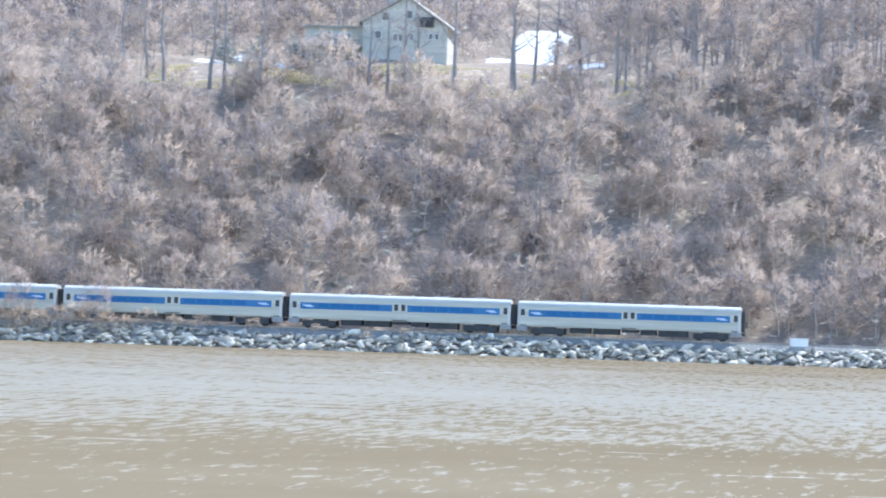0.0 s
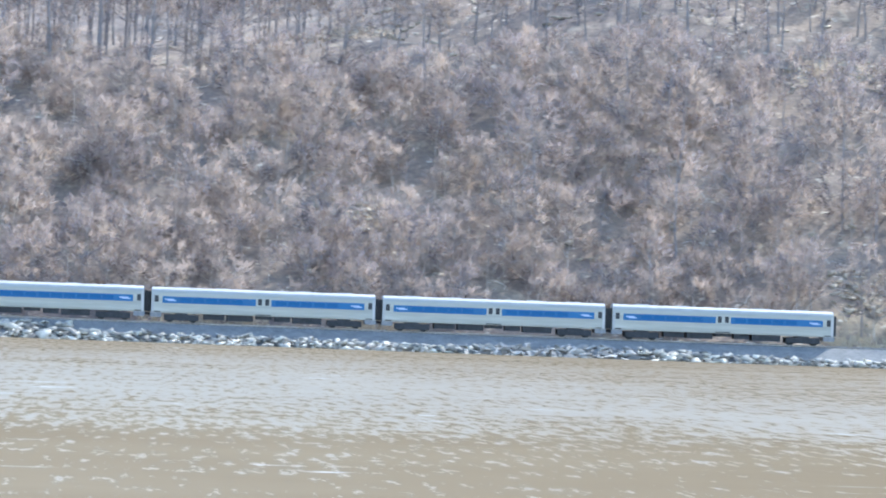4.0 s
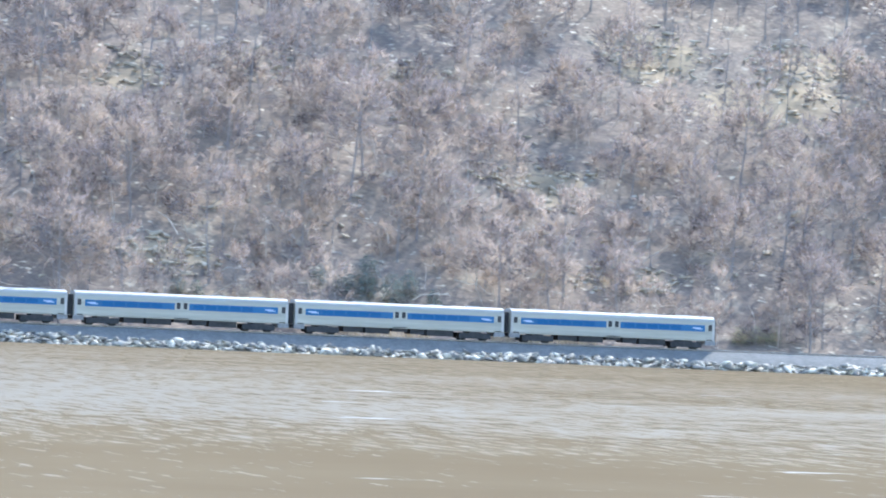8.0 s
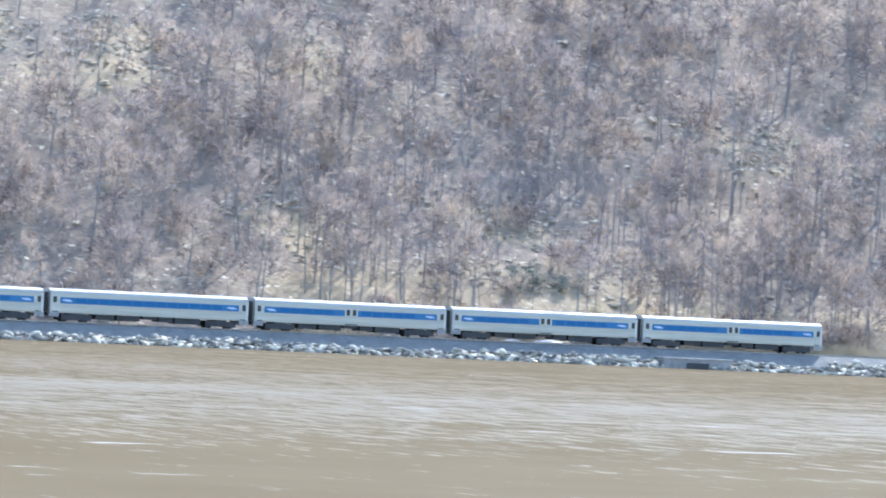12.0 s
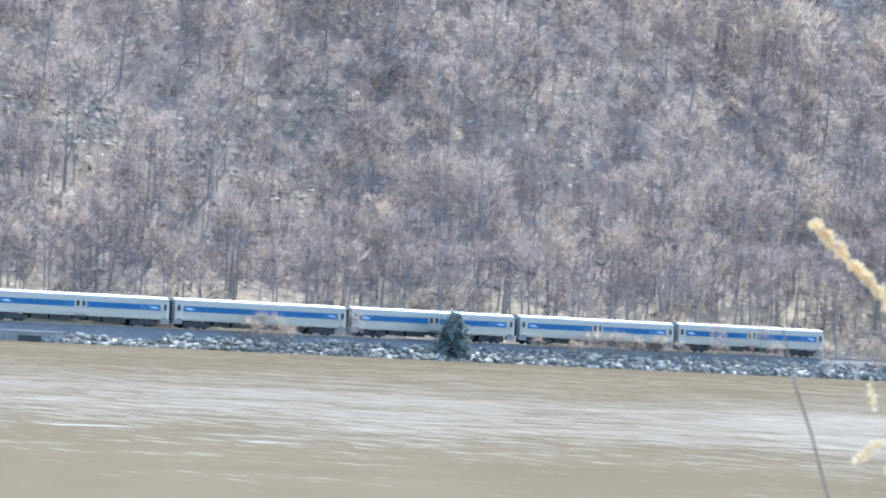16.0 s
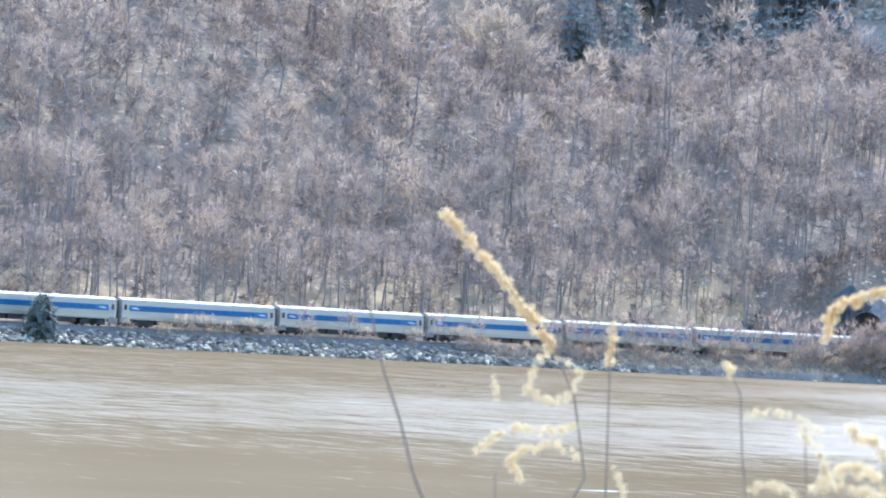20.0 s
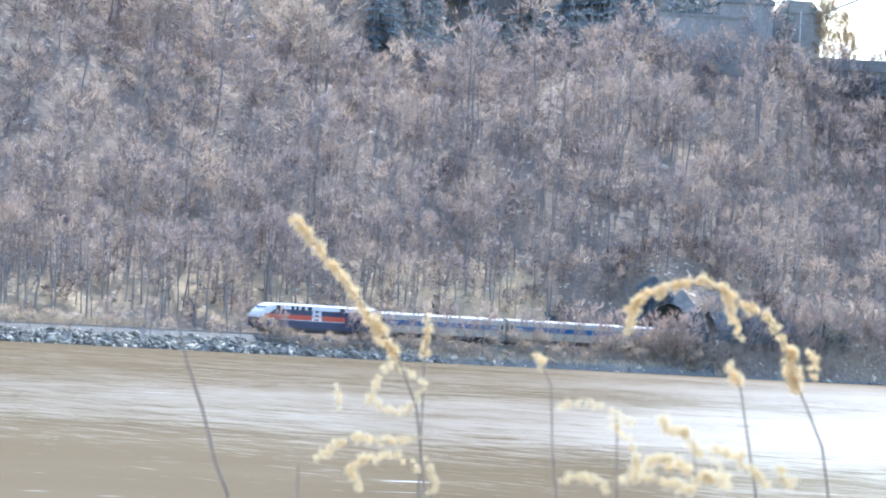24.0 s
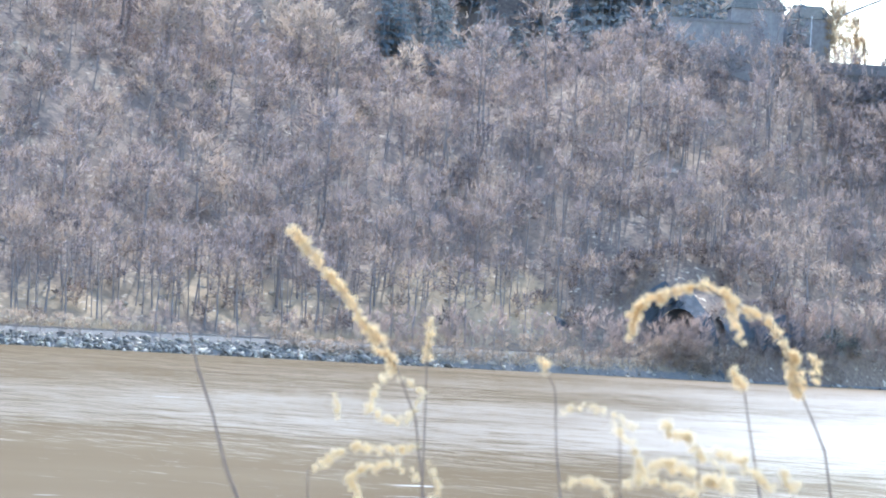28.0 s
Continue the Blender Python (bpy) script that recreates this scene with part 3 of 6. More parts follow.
def build_riprap():
    rng = random.Random(5)
    bank = tagged(new("riprap_bank"), "bank of tumbled grey boulders between railway and water", "rock bank", kind="structure")
    shapes = []
    for k in range(7):
        bm = hull_rock(rng, 0.85)
        shapes.append((arrays_of(bm), finish("rock", bm, M_ROCK).data))
    for ob in [o for o in scene.objects if o.name.startswith("rock") and o.parent is None]:
        bpy.data.objects.remove(ob)
    vs, ts, n, made = [], [], 0, 0
    x = -150.0
    while x < 540:
        x += rng.uniform(0.045, 0.075) if x < 434 else rng.uniform(0.25, 0.5)
        if CULVERT_X0 + 2.6 < x < CULVERT_X1 - 2.6:
            continue
        f = rng.random() ** 0.9 * (0.60 + 0.28 * noise.noise((x * 0.045, 2.2, 5.1)) + (0.42 if x < -5 else 0.30 if x > 290 else 0))
        f = min(f, 1.0)
        w = -7.0 + 4.2 * f
        size = rng.choice((0.18, 0.24, 0.3, 0.38, 0.5, 0.66)) * rng.uniform(0.8, 1.25) * (1.1 - 0.25 * f) * (1.3 if x < -5 else 1.0)
        y = float(track_y(x)) + w
        z = -0.25 + (float(rail_z(x)) - 0.3) * f ** 0.95 + size * 0.12
        rot = (rng.uniform(-0.5, 0.5), rng.uniform(-0.5, 0.5), rng.uniform(0, 6.28))
        scale = (size * rng.uniform(0.85, 1.8), size, size * rng.uniform(0.45, 0.9))
        (v, t), me = rng.choice(shapes)
        if 40 < x < 58 and made < 298:
            made += 1
            share("rock", me, bank, Matrix.LocRotScale((x, y, z), Euler(rot), scale))
        else:
            vs.append((v * scale) @ turn_matrix(*rot).T + (x, y, z))
            ts.append(t + n)
            n += len(v)
    rest = new("boulders", mesh_from_arrays("boulders", np.concatenate(vs), np.concatenate(ts), [M_ROCKS]))
    rest.parent = bank
    tagged(rest, kind="stuff")


def rocks_material():
    m, nodes, links, b = material("riprap_boulders", 0.9)
    geo = nodes.new("ShaderNodeNewGeometry")
    n = noise_node(nodes, links, 1.6, 5)
    r = ramp(nodes, links, geo.outputs["Random Per Island"], [(0, (0.16, 0.155, 0.145)), (0.35, (0.36, 0.335, 0.295)), (0.7, (0.56, 0.51, 0.435)), (1, (0.78, 0.72, 0.60))])
    r2 = ramp(nodes, links, n.outputs["Fac"], [(0.3, (0.75, 0.75, 0.76)), (0.7, (1.15, 1.15, 1.12))])
    links.new(mix(nodes, links, 1.0, r.outputs["Color"], r2.outputs["Color"], "MULTIPLY"), b.inputs["Base Color"])
    bump(nodes, links, b, n.outputs["Fac"], 0.6, 0.05)
    return m


M_ROCKS = rocks_material()
build_riprap()


# ---- bare trees ----
class Pile:
    """Gathers triangles: slot 0 is bark, slot 1 twigs."""

    def __init__(self):
        self.v, self.t, self.s, self.n = [], [], [], 0
        self.lean = []

    def branch(self, a, b, r0, r1, sides, slot=0):
        a, b = np.array(a), np.array(b)
        d = b - a
        d = d / max(np.linalg.norm(d), 1e-6)
        u = np.cross(d, (0.3, 0.5, 0.81) if abs(d[2]) < 0.95 else (1, 0, 0))
        u = u / np.linalg.norm(u)
        q = np.cross(d, u)
        ang = np.arange(sides) * 2 * math.pi / sides
        ring = np.cos(ang)[:, None] * u + np.sin(ang)[:, None] * q
        self.v.append(np.concatenate([a + ring * r0, b + ring * r1]))
        self.lean.append(np.concatenate([ring, ring]))
        for i in range(sides):
            j = (i + 1) % sides
            self.t += [(self.n + i, self.n + j, self.n + sides + j), (self.n + i, self.n + sides + j, self.n + sides + i)]
            self.s += [slot, slot]
        self.n += 2 * sides

    def twig(self, a, b, width, side, slot=1):
        side = np.array(side) / max(np.linalg.norm(side), 1e-6) * width * 0.5
        self.v.append(np.array([a - side, a + side, b]))
        self.lean.append(np.zeros((3, 3)))
        self.t.append((self.n, self.n + 1, self.n + 2))
        self.s.append(slot)
        self.n += 3

    def arrays(self):
        return np.concatenate(self.v), np.array(self.t), np.array(self.s)


def bare_tree(seed, height, spread, low, limbs, subs, twigs, trunk_r, thick=0.1, stems=1, rise=0.45, long=1.0):
    """A leafless tree: a trunk, rising limbs, and fine twigs that spray out into a domed crown."""
    rng = np.random.default_rng(seed)
    p = Pile()
    outward = []
    for s in range(stems):
        lean = rng.normal(0, 0.05 if stems == 1 else 0.26, 2)
        pts = [np.zeros(3) + (rng.normal(0, 0.3, 3) * (1, 1, 0) if stems > 1 else 0)]
        segs = 5 if stems == 1 else 2
        tall = height * (0.88 if stems == 1 else rng.uniform(0.7, 0.95))
        for k in range(segs):
            pts.append(pts[-1] + np.array([lean[0] + rng.normal(0, 0.05), lean[1] + rng.normal(0, 0.05), 1.0]) * tall / segs)
        rad = [trunk_r * (1 - 0.86 * k / segs) for k in range(segs + 1)]
        for k in range(segs):
            p.branch(pts[k] - (0, 0, 0.4 if k == 0 else 0), pts[k + 1], rad[k], rad[k + 1], 5 if stems == 1 else 3)
        core = pts[0] + (pts[-1] - pts[0]) * (low + (1 - low) * 0.42)
        shape = np.array([spread, spread, height - core[2]]) * (1 if stems == 1 else 0.8)
        drop = (core[2] - low * height) / max(shape[2], 0.1)
        for q in range(limbs):
            f = low + (0.92 - low) * (q + rng.random()) / limbs
            i = min(int(f * segs), segs - 1)
            a = pts[i] + (pts[i + 1] - pts[i]) * (f * segs - i)
            az = q * 2.4 + rng.normal(0, 0.35)
            up = -drop * 0.7 + (0.95 + drop * 0.7) * ((q + rng.random()) / limbs) ** 0.8
            flat = math.sqrt(max(0.06, 1 - min(abs(up), 0.97) ** 2))
            out = np.array([math.cos(az) * flat, math.sin(az) * flat, up])
            end = core + out * shape * rng.uniform(0.62, 0.85)
            r0 = trunk_r * (1 - 0.8 * f) * 0.5
            mid = a + (end - a) * 0.5 + (0, 0, -0.03 * height * (1 - f)) + rng.normal(0, 0.12, 3)
            p.branch(a, mid, r0, r0 * 0.6, 3)
            p.branch(mid, end, r0 * 0.6, 0.015, 3)
            for k in range(subs):
                g = 0.25 + 0.75 * (k + rng.random()) / subs
                b0 = a + (mid - a) * g * 2 if g < 0.5 else mid + (end - mid) * (g * 2 - 1)
                o2 = out + rng.normal(0, 0.42, 3) + (0, 0, 0.15)
                o2 = o2 / np.linalg.norm(o2)
                b1 = core + o2 * shape * rng.uniform(0.7, 1.0)
                b1 = b0 + (b1 - b0) * min(1.0, 0.7 * spread / max(np.linalg.norm(b1 - b0), 0.01))
                p.twig(b0, b1, max(0.05, r0 * 0.8), rng.normal(0, 1, 3), k % 2)
                for m in range(twigs):
                    t0 = b0 + (b1 - b0) * rng.uniform(0.2, 1.0)
                    td = o2 * 0.65 + rng.normal(0, 0.5, 3) + (0, 0, rise)
                    td = td / np.linalg.norm(td)
                    reach = long * rng.uniform(0.6, 1.35)
                    p.twig(t0, t0 + td * reach, thick * rng.uniform(0.7, 1.3), rng.normal(0, 1, 3))
        outward.append((core, shape, p.n))
    v, t, sl = p.arrays()
    lean = np.concatenate(p.lean)
    # twigs take the light as a rounded crown does
    start = 0
    for core, shape, end in outward:
        bare = np.abs(lean[start:end]).sum(1) == 0
        d = (v[start:end] - core) / shape ** 1.5 + (0, 0, 0.12)
        d = d / np.maximum(np.linalg.norm(d, axis=1, keepdims=True), 1e-6)
        lean[start:end] = np.where(bare[:, None], d, lean[start:end])
        start = end
    n = np.cross(v[t[:, 1]] - v[t[:, 0]], v[t[:, 2]] - v[t[:, 0]])
    wrong = (n * lean[t].sum(1)).sum(1) < 0
    t[wrong] = t[wrong][:, [0, 2, 1]]
    return v, t, sl, lean


def evergreen(seed, height, spread, layers, per, width=0.55, taper=0.75):
    rng = np.random.default_rng(seed)
    p = Pile()
    p.branch((0, 0, -0.4), (0, 0, height * 0.97), 0.02 * height, 0.02, 5)
    for k in range(layers):
        f = (k + 0.3) / layers
        z = height * (0.06 + 0.94 * f)
        reach = spread * (1 - f) ** taper * min(1.0, 0.75 + f) + 0.15
        for q in range(per):
            az = q * 6.283 / per + rng.uniform(-0.4, 0.4) + k * 0.7
            out = np.array([math.cos(az), math.sin(az), 0])
            l = reach * rng.uniform(0.65, 1.15)
            a = np.array([0, 0, z + rng.normal(0, 0.1)])
            tip = a + out * l + (0, 0, -0.25 * l + rng.normal(0, 0.12))
            side = np.array([-out[1], out[0], rng.normal(0, 0.3)])
            m = a + out * l * 0.55
            p.twig(m, tip, width * l * 0.9, side)
            p.twig(m + (0, 0, 0.1), a, width * l * 0.8, side)
            for _ in range(3):
                e = m + out * l * rng.uniform(-0.3, 0.4)
                p.twig(e, e + rng.normal(0, 0.28, 3) * l + (0, 0, 0.1), 0.2 * l, rng.normal(0, 1, 3))
    return p.arrays()


def spread_out(name, templates, places, mats, label, category):
    """Joins turned and scaled copies of the templates into one object."""
    vs, ts, ss, ls, n = [], [], [], [], 0
    for kind, x, y, z, turn, size in places:
        v, t, s, *lean = templates[kind]
        c, q = math.cos(turn), math.sin(turn)
        vs.append(np.stack([(v[:, 0] * c - v[:, 1] * q) * size + x, (v[:, 0] * q + v[:, 1] * c) * size + y, v[:, 2] * size + z], 1))
        for d in lean:
            ls.append(np.stack([d[:, 0] * c - d[:, 1] * q, d[:, 0] * q + d[:, 1] * c, d[:, 2]], 1))
        ts.append(t + n)
        ss.append(s)
        n += len(v)
    me = mesh_from_arrays(name, np.concatenate(vs), np.concatenate(ts), mats, np.concatenate(ss))
    if ls:
        me.normals_split_custom_set_from_vertices(np.concatenate(ls))
    return tagged(new(name, me), label, category, kind="stuff")


def tree_thing(name, arrays, mats, names, label, category, group=""):
    """One tree: an empty at its base over two meshes, wood and crown."""
    v, t, s, *lean = arrays
    thing = tagged(new(name), label, category, group)
    for slot in (0, 1):
        keep = t[s == slot]
        used = np.unique(keep)
        back = np.zeros(len(v), dtype=int)
        back[used] = np.arange(len(used))
        me = mesh_from_arrays(names[slot], v[used], back[keep], [mats[slot]])
        if lean:
            me.normals_split_custom_set_from_vertices(lean[0][used])
        share(names[slot], me, thing)
    return thing


def in_house_yard(x, w):
    return (-100 < x < -50 and 62 < w < 118) or (-67 < x < -54 and 62 < w < 176) or (-100 < x < -88 and 62 < w < 122)


def outcrop(x, w):
    """Where pale broken rock lies on the slope."""
    return thinness(x, w) > 0.3


def by_evergreens(x, w):
    """Kept clear so the clumps of evergreens on the slope show in the camera's view."""
    return (140 < x < 157 and w < 21) or (122 < x < 129 and w < 17) or (257 < x < 270 and 15 < w < 25)


def build_woods():
    rng = random.Random(11)
    tall = [bare_tree(40 + k, 13.5 + k % 3, 4.3 + 0.4 * (k % 2), 0.36, 10, 5, 11, 0.15, 0.27, long=1.2, rise=0.3) for k in range(6)]
    edge = [bare_tree(50 + k, 13 + k % 3, 4.0, 0.42, 10, 5, 11, 0.17, 0.23, long=1.15, rise=0.3) for k in range(4)]
    mid = [bare_tree(60 + k, 8 + k % 2, 3.9, 0.2, 9, 5, 10, 0.08, 0.27, long=1.1, rise=0.3) for k in range(4)]
    slim = [bare_tree(70 + k, 10.5 + k, 1.9, 0.55, 5, 3, 5, 0.11, 0.16, long=1.0) for k in range(4)]
    brush = [bare_tree(80 + k, 3.6, 2.5, 0.1, 4, 3, 6, 0.04, 0.24, stems=3, long=1.1) for k in range(4)]
    templates = {**{("t", k): a for k, a in enumerate(tall)}, **{("m", k): a for k, a in enumerate(mid)}, **{("b", k): a for k, a in enumerate(brush)}, **{("e", k): a for k, a in enumerate(edge)}, **{("s", k): a for k, a in enumerate(slim)}}
    evergreens = [evergreen(130 + k, 3.0, 1.9, 8, 8, 0.6, 0.5) for k in range(2)]
    near = [tree_thing("tree", a, (M_BARK, M_TWIG), ("trunk", "crown"), "bare grey-brown deciduous tree at the foot of the slope", "tree", "trees along the railway") for a in edge + mid[:3]]
    fresh = set(range(len(near)))
    places, scrub, singles = [], [], 0
    x = -142.0
    while x < 628:
        w = 9.0 if x < 502 else -1.0
        while w < 250:
            on_shoulder = 29 < math.degrees(math.atan2(x, TRACK_Y + w)) < 39.6 and x > 330
            if w > 190 and not on_shoulder:
                break
            step = 6.6 if w < 112 or on_shoulder else 5.6 if x < -10 else 15.0
            px, pw = x + rng.uniform(-3.0, 3.0), w + rng.uniform(-2.9, 2.9)
            w += step
            if by_evergreens(px, pw) or in_house_yard(px, pw) or (484 < px < 494 and pw < 12) or (552 < px < 620 and 50 < pw < 80):
                continue
            py = float(track_y(px)) + pw
            if (px > 548 and pw > 75 and not on_shoulder) or (not on_shoulder and px > 470 and pw > 125):
                continue
            open_ground = noise.noise((px * 0.02, pw * 0.03, 3.1))
            low_only = open_ground < -0.28 and pw < 60 and rng.random() < 0.5
            pz = float(cover(px, py, land(px, py)))
            thin = thinness(px, pw)
            if thin and rng.random() < thin * 0.28:
                continue
            low_only = low_only or (-110 < px < -40 and 46 < pw < 64)
            # low brush covers the cut slope below the house, taller wood grows further along
            tallness = 0.12 if px < 60 and pw < 58 else (0.45 if px < 200 else 0.85)
            r = rng.random()
            kind = ("t", rng.randrange(6)) if r < tallness * 0.6 else (("m", rng.randrange(4)) if r < 0.8 else ("b", rng.randrange(4)))
            if 455 < px < 560 and pw > 52 and kind[0] == "t":
                kind = ("m", kind[1] % 4)
            if -48 < px < 115 and pw > 63:
                low_only = False
                kind = ("e", rng.randrange(4)) if rng.random() < 0.75 else ("t", rng.randrange(6))
            if low_only:
                kind = ("b", rng.randrange(4))
            if px > 225 and (kind[0] == "t" and pw < 48 or kind[0] == "m" and pw < 34 and rng.random() < 0.75):
                kind = ("e", kind[1] % 4)
            if thin > 0.25 and kind[0] != "b":
                kind = ("s", rng.randrange(4))
            size = rng.uniform(0.7, 1.25)
            if px > 290 and pw > 22 and kind[0] in "te":
                size = rng.choice((0.72, 0.85, 1.0, 1.2, 1.5)) * rng.uniform(0.95, 1.05)
            if pw < 26 and px > 225 and singles < 250 and kind[0] not in "bs":
                k = kind[1] % 4 if kind[0] == "e" else 4 + kind[1] % 3
                m = Matrix.LocRotScale((px, py, pz), Euler((0, 0, rng.uniform(0, 6.28))), None)
                if k in fresh:
                    fresh.discard(k)
                    near[k].matrix_basis = m
                else:
                    copy_thing(near[k], m)
                singles += 1
            else:
                (scrub if kind[0] == "b" and px < 120 else places).append((kind, px, py, pz, rng.uniform(0, 6.28), size))
            if px > 225 and pw < 52 and pw > 8:
                for _ in range(2):
                    bx, bw = px + rng.uniform(-3.5, 3.5), max(8.5, pw + rng.uniform(-3.3, 3.3))
                    if (482 < bx < 495 and bw < 14) or by_evergreens(bx, bw):
                        continue
                    by = float(track_y(bx)) + bw
                    places.append((("s", rng.randrange(4)), bx, by, float(cover(bx, by, land(bx, by))), rng.uniform(0, 6.28), rng.uniform(0.75, 1.15)))
            if px < 200 and pw < 62:
                for k in range(3 if px < 75 else 1):
                    bx, bw = px + rng.uniform(-3.5, 3.5), max(9.0, pw + rng.uniform(-3, 3))
                    by = float(track_y(bx)) + bw
                    if thinness(bx, bw) < 0.3 and not by_evergreens(bx, bw):
                        scrub.append((("m" if k < 2 else "b", rng.randrange(4)), bx, by, float(land(bx, by)), rng.uniform(0, 6.28), rng.uniform(0.55, 0.9) if k < 2 else rng.uniform(0.7, 1.35)))
            if not (px < 115 and pw > 63) and rng.random() < (0.55 if px < 60 else 0.3 if px < 230 else 0.5 if pw > 30 else 0.25) and pw < 112:
                bx, bw = px + rng.uniform(-3, 3), pw + rng.uniform(-2.5, 2.5)
                by = float(track_y(bx)) + max(bw, 8.5)
                if (bx < 484 or bx > 493 or bw > 14) and not by_evergreens(bx, bw):
                    places.append((("b", rng.randrange(4)), bx, by, float(cover(bx, by, land(bx, by))), rng.uniform(0, 6.28), rng.uniform(0.6, 1.3)))
        x += 6.3
    # tan brush at the foot of the slope, behind the second track
    for _ in range(150):
        bx, bw = rng.uniform(236, 304), 8.2 + abs(rng.gauss(0, 3.2))
        by = float(track_y(bx)) + bw
        if not by_evergreens(bx, bw):
            scrub.append((("b", rng.randrange(4)), bx, by, float(land(bx, by)), rng.uniform(0, 6.28), rng.uniform(0.45, 0.85)))
    spread_out("hillside_brush", templates, scrub, [M_PALEBARK, M_BRUSH], "dense pale mauve-tan brush on the cut slope", "brush")
    # scrub over the tunnel mouth and trees before the bridge approach
    for _ in range(16):
        px, pw = rng.uniform(493, 512), rng.uniform(-3.5, 14)
        py = float(track_y(px)) + pw
        places.append((("b" if rng.random() < 0.7 else "m", rng.randrange(4)), px, py, float(cover(px, py, land(px, py))), rng.uniform(0, 6.28), rng.uniform(0.7, 1.2)))
    for _ in range(5):
        px, pw = rng.uniform(485, 492.5), rng.uniform(9.6, 14)
        py = float(track_y(px)) + pw
        places.append((("b", rng.randrange(4)), px, py, float(cover(px, py, land(px, py))), rng.uniform(0, 6.28), rng.uniform(0.8, 1.2)))
    for _ in range(40):
        px, pw = rng.uniform(556, 612), rng.uniform(24, 40)
        py = float(track_y(px)) + pw
        places.append((("t" if rng.random() < 0.6 else "m", rng.randrange(4)), px, py, float(land(px, py)), rng.uniform(0, 6.28), rng.uniform(0.75, 1.0)))
    spread_out("woods", templates, places, [M_BARK, M_TWIG], "dense leafless grey-brown wood covering the hillside", "woods")
    # paler crowns higher on the shoulder, sunlight put into their twig colour
    pale = []
    for _ in range(70):
        b, d = radians(rng.uniform(33.6, 40.2)), rng.uniform(715, 800)
        px, py = d * math.sin(b), d * math.cos(b)
        pz = float(land(px, py))
        if py - float(track_y(px)) > 60 and pz < 62 and not 548 < px < 600:
            pale.append((("t" if rng.random() < 0.6 else "e", rng.randrange(4)), px, py, pz, rng.uniform(0, 6.28), rng.uniform(0.95, 1.45)))
    spread_out("sunlit_trees", templates, pale, [M_BARK, M_PALE], "pale golden-grey bare trees high on the hillside", "woods")
    # evergreens added on the mountain behind so its shaded slope turns out dark
    pines = {k: evergreen(100 + k, 13, 3.2, 7, 5, 0.75) for k in range(3)}
    spots = []
    for _ in range(640):
        b, d = radians(rng.uniform(37.8, 42.2)), rng.uniform(860, 1020)
        px, py = d * math.sin(b), d * math.cos(b)
        spots.append((rng.randrange(3), px, py, float(land(px, py)) - 0.5, rng.uniform(0, 6.28), rng.uniform(0.8, 1.4)))
    for _ in range(90):
        b, d = radians(rng.uniform(37.2, 38.5)), rng.uniform(815, 900)
        px, py = d * math.sin(b), d * math.cos(b)
        spots.append((rng.randrange(3), px, py, float(land(px, py)) - 0.5, rng.uniform(0, 6.28), rng.uniform(0.6, 1.0)))
    spread_out("evergreen_forest", pines, spots, [M_BARK, M_FARPINE], "evergreen forest on the mountain behind, its shade and haze put into the colour", "forest")
    # dark evergreen shrubs and an olive one on the slope
    first = tree_thing("evergreen_shrub", evergreens[0], (M_BARK, M_PINE), ("trunk", "foliage"), "dark blue-green evergreen shrub on the wooded slope", "evergreen shrub", "evergreen shrubs on the slope")
    spots = [(147.6, 16), (145, 17), (150.5, 15), (153, 17), (142, 18), (155.5, 15), (148.5, 19), (124.7, 15), (126.5, 14), (143, 10.5), (145.5, 10.5), (258, 21), (261, 22), (262, 24), (265, 22),
             (268, 23), (447, 74), (474, 66), (517.5, -4.3), (519.8, -4.6), (522, -4.2), (524.3, -4.5), (521, -3.4)]
    for k, (x, w) in enumerate(spots):
        y = float(track_y(x)) + w
        m = Matrix.Translation((x, y, float(cover(x, y, land(x, y))) - 0.2)) @ Matrix.Rotation(k * 1.7, 4, "Z")
        c = first if k == 0 else copy_thing(first, m)
        s = rng.uniform(0.75, 1.35)
        c.matrix_basis = m @ Matrix.Diagonal((s, s, s, 1))
    olive = tree_thing("olive_shrub", evergreens[1], (M_BARK, M_OLIVE), ("trunk", "foliage"), "rounded olive-green shrub beside the railway", "shrub", "olive shrubs by the line")
    for k, (x, w) in enumerate(((192.3, 9.8), (194.2, 10.2), (267.2, 16), (196.5, 10.4))):
        y = float(track_y(x)) + w
        m = Matrix.Translation((x, y, float(land(x, y)) - 0.2))
        c = olive if k == 0 else copy_thing(olive, m)
        c.matrix_basis = m @ Matrix.Diagonal((0.9, 0.9, 0.75, 1))
    # dry grass behind the line
    p = Pile()
    g = np.random.default_rng(77)
    for k in range(19000):
        x = g.uniform(-120, 480) if k < 16000 else g.uniform(256, 302)
        w = 7.0 + abs(g.normal(0, 1.4))
        if math.sin(x * 0.09) + 0.6 * math.sin(x * 0.23) < (-0.1 if x > 270 else 0.55):
            continue
        y = float(track_y(x)) + w
        a = np.array([x, y, float(land(x, y)) - 0.05])
        p.twig(a, a + (g.normal(0, 0.25), g.normal(0, 0.2), g.uniform(0.5, 1.3) * (1.35 if 255 < x < 305 else 1.0)), 0.12, (1, 0.2, 0), 0)
    for k in range(5000):
        x, w = g.uniform(430, 560), g.uniform(-5.9, -2.4)
        y = float(track_y(x)) + w
        a = np.array([x, y, float(rail_z(x)) + float(np.interp(w, [-7.4, -5.6, -3.3, -1.9], [-4.0, -2.1, -0.85, -0.2])) - 0.05])
        p.twig(a, a + (g.normal(0, 0.2), g.normal(0, 0.15), g.uniform(0.25, 0.7)), 0.14, (1, 0.2, 0), 0)
    v, t, s = p.arrays()
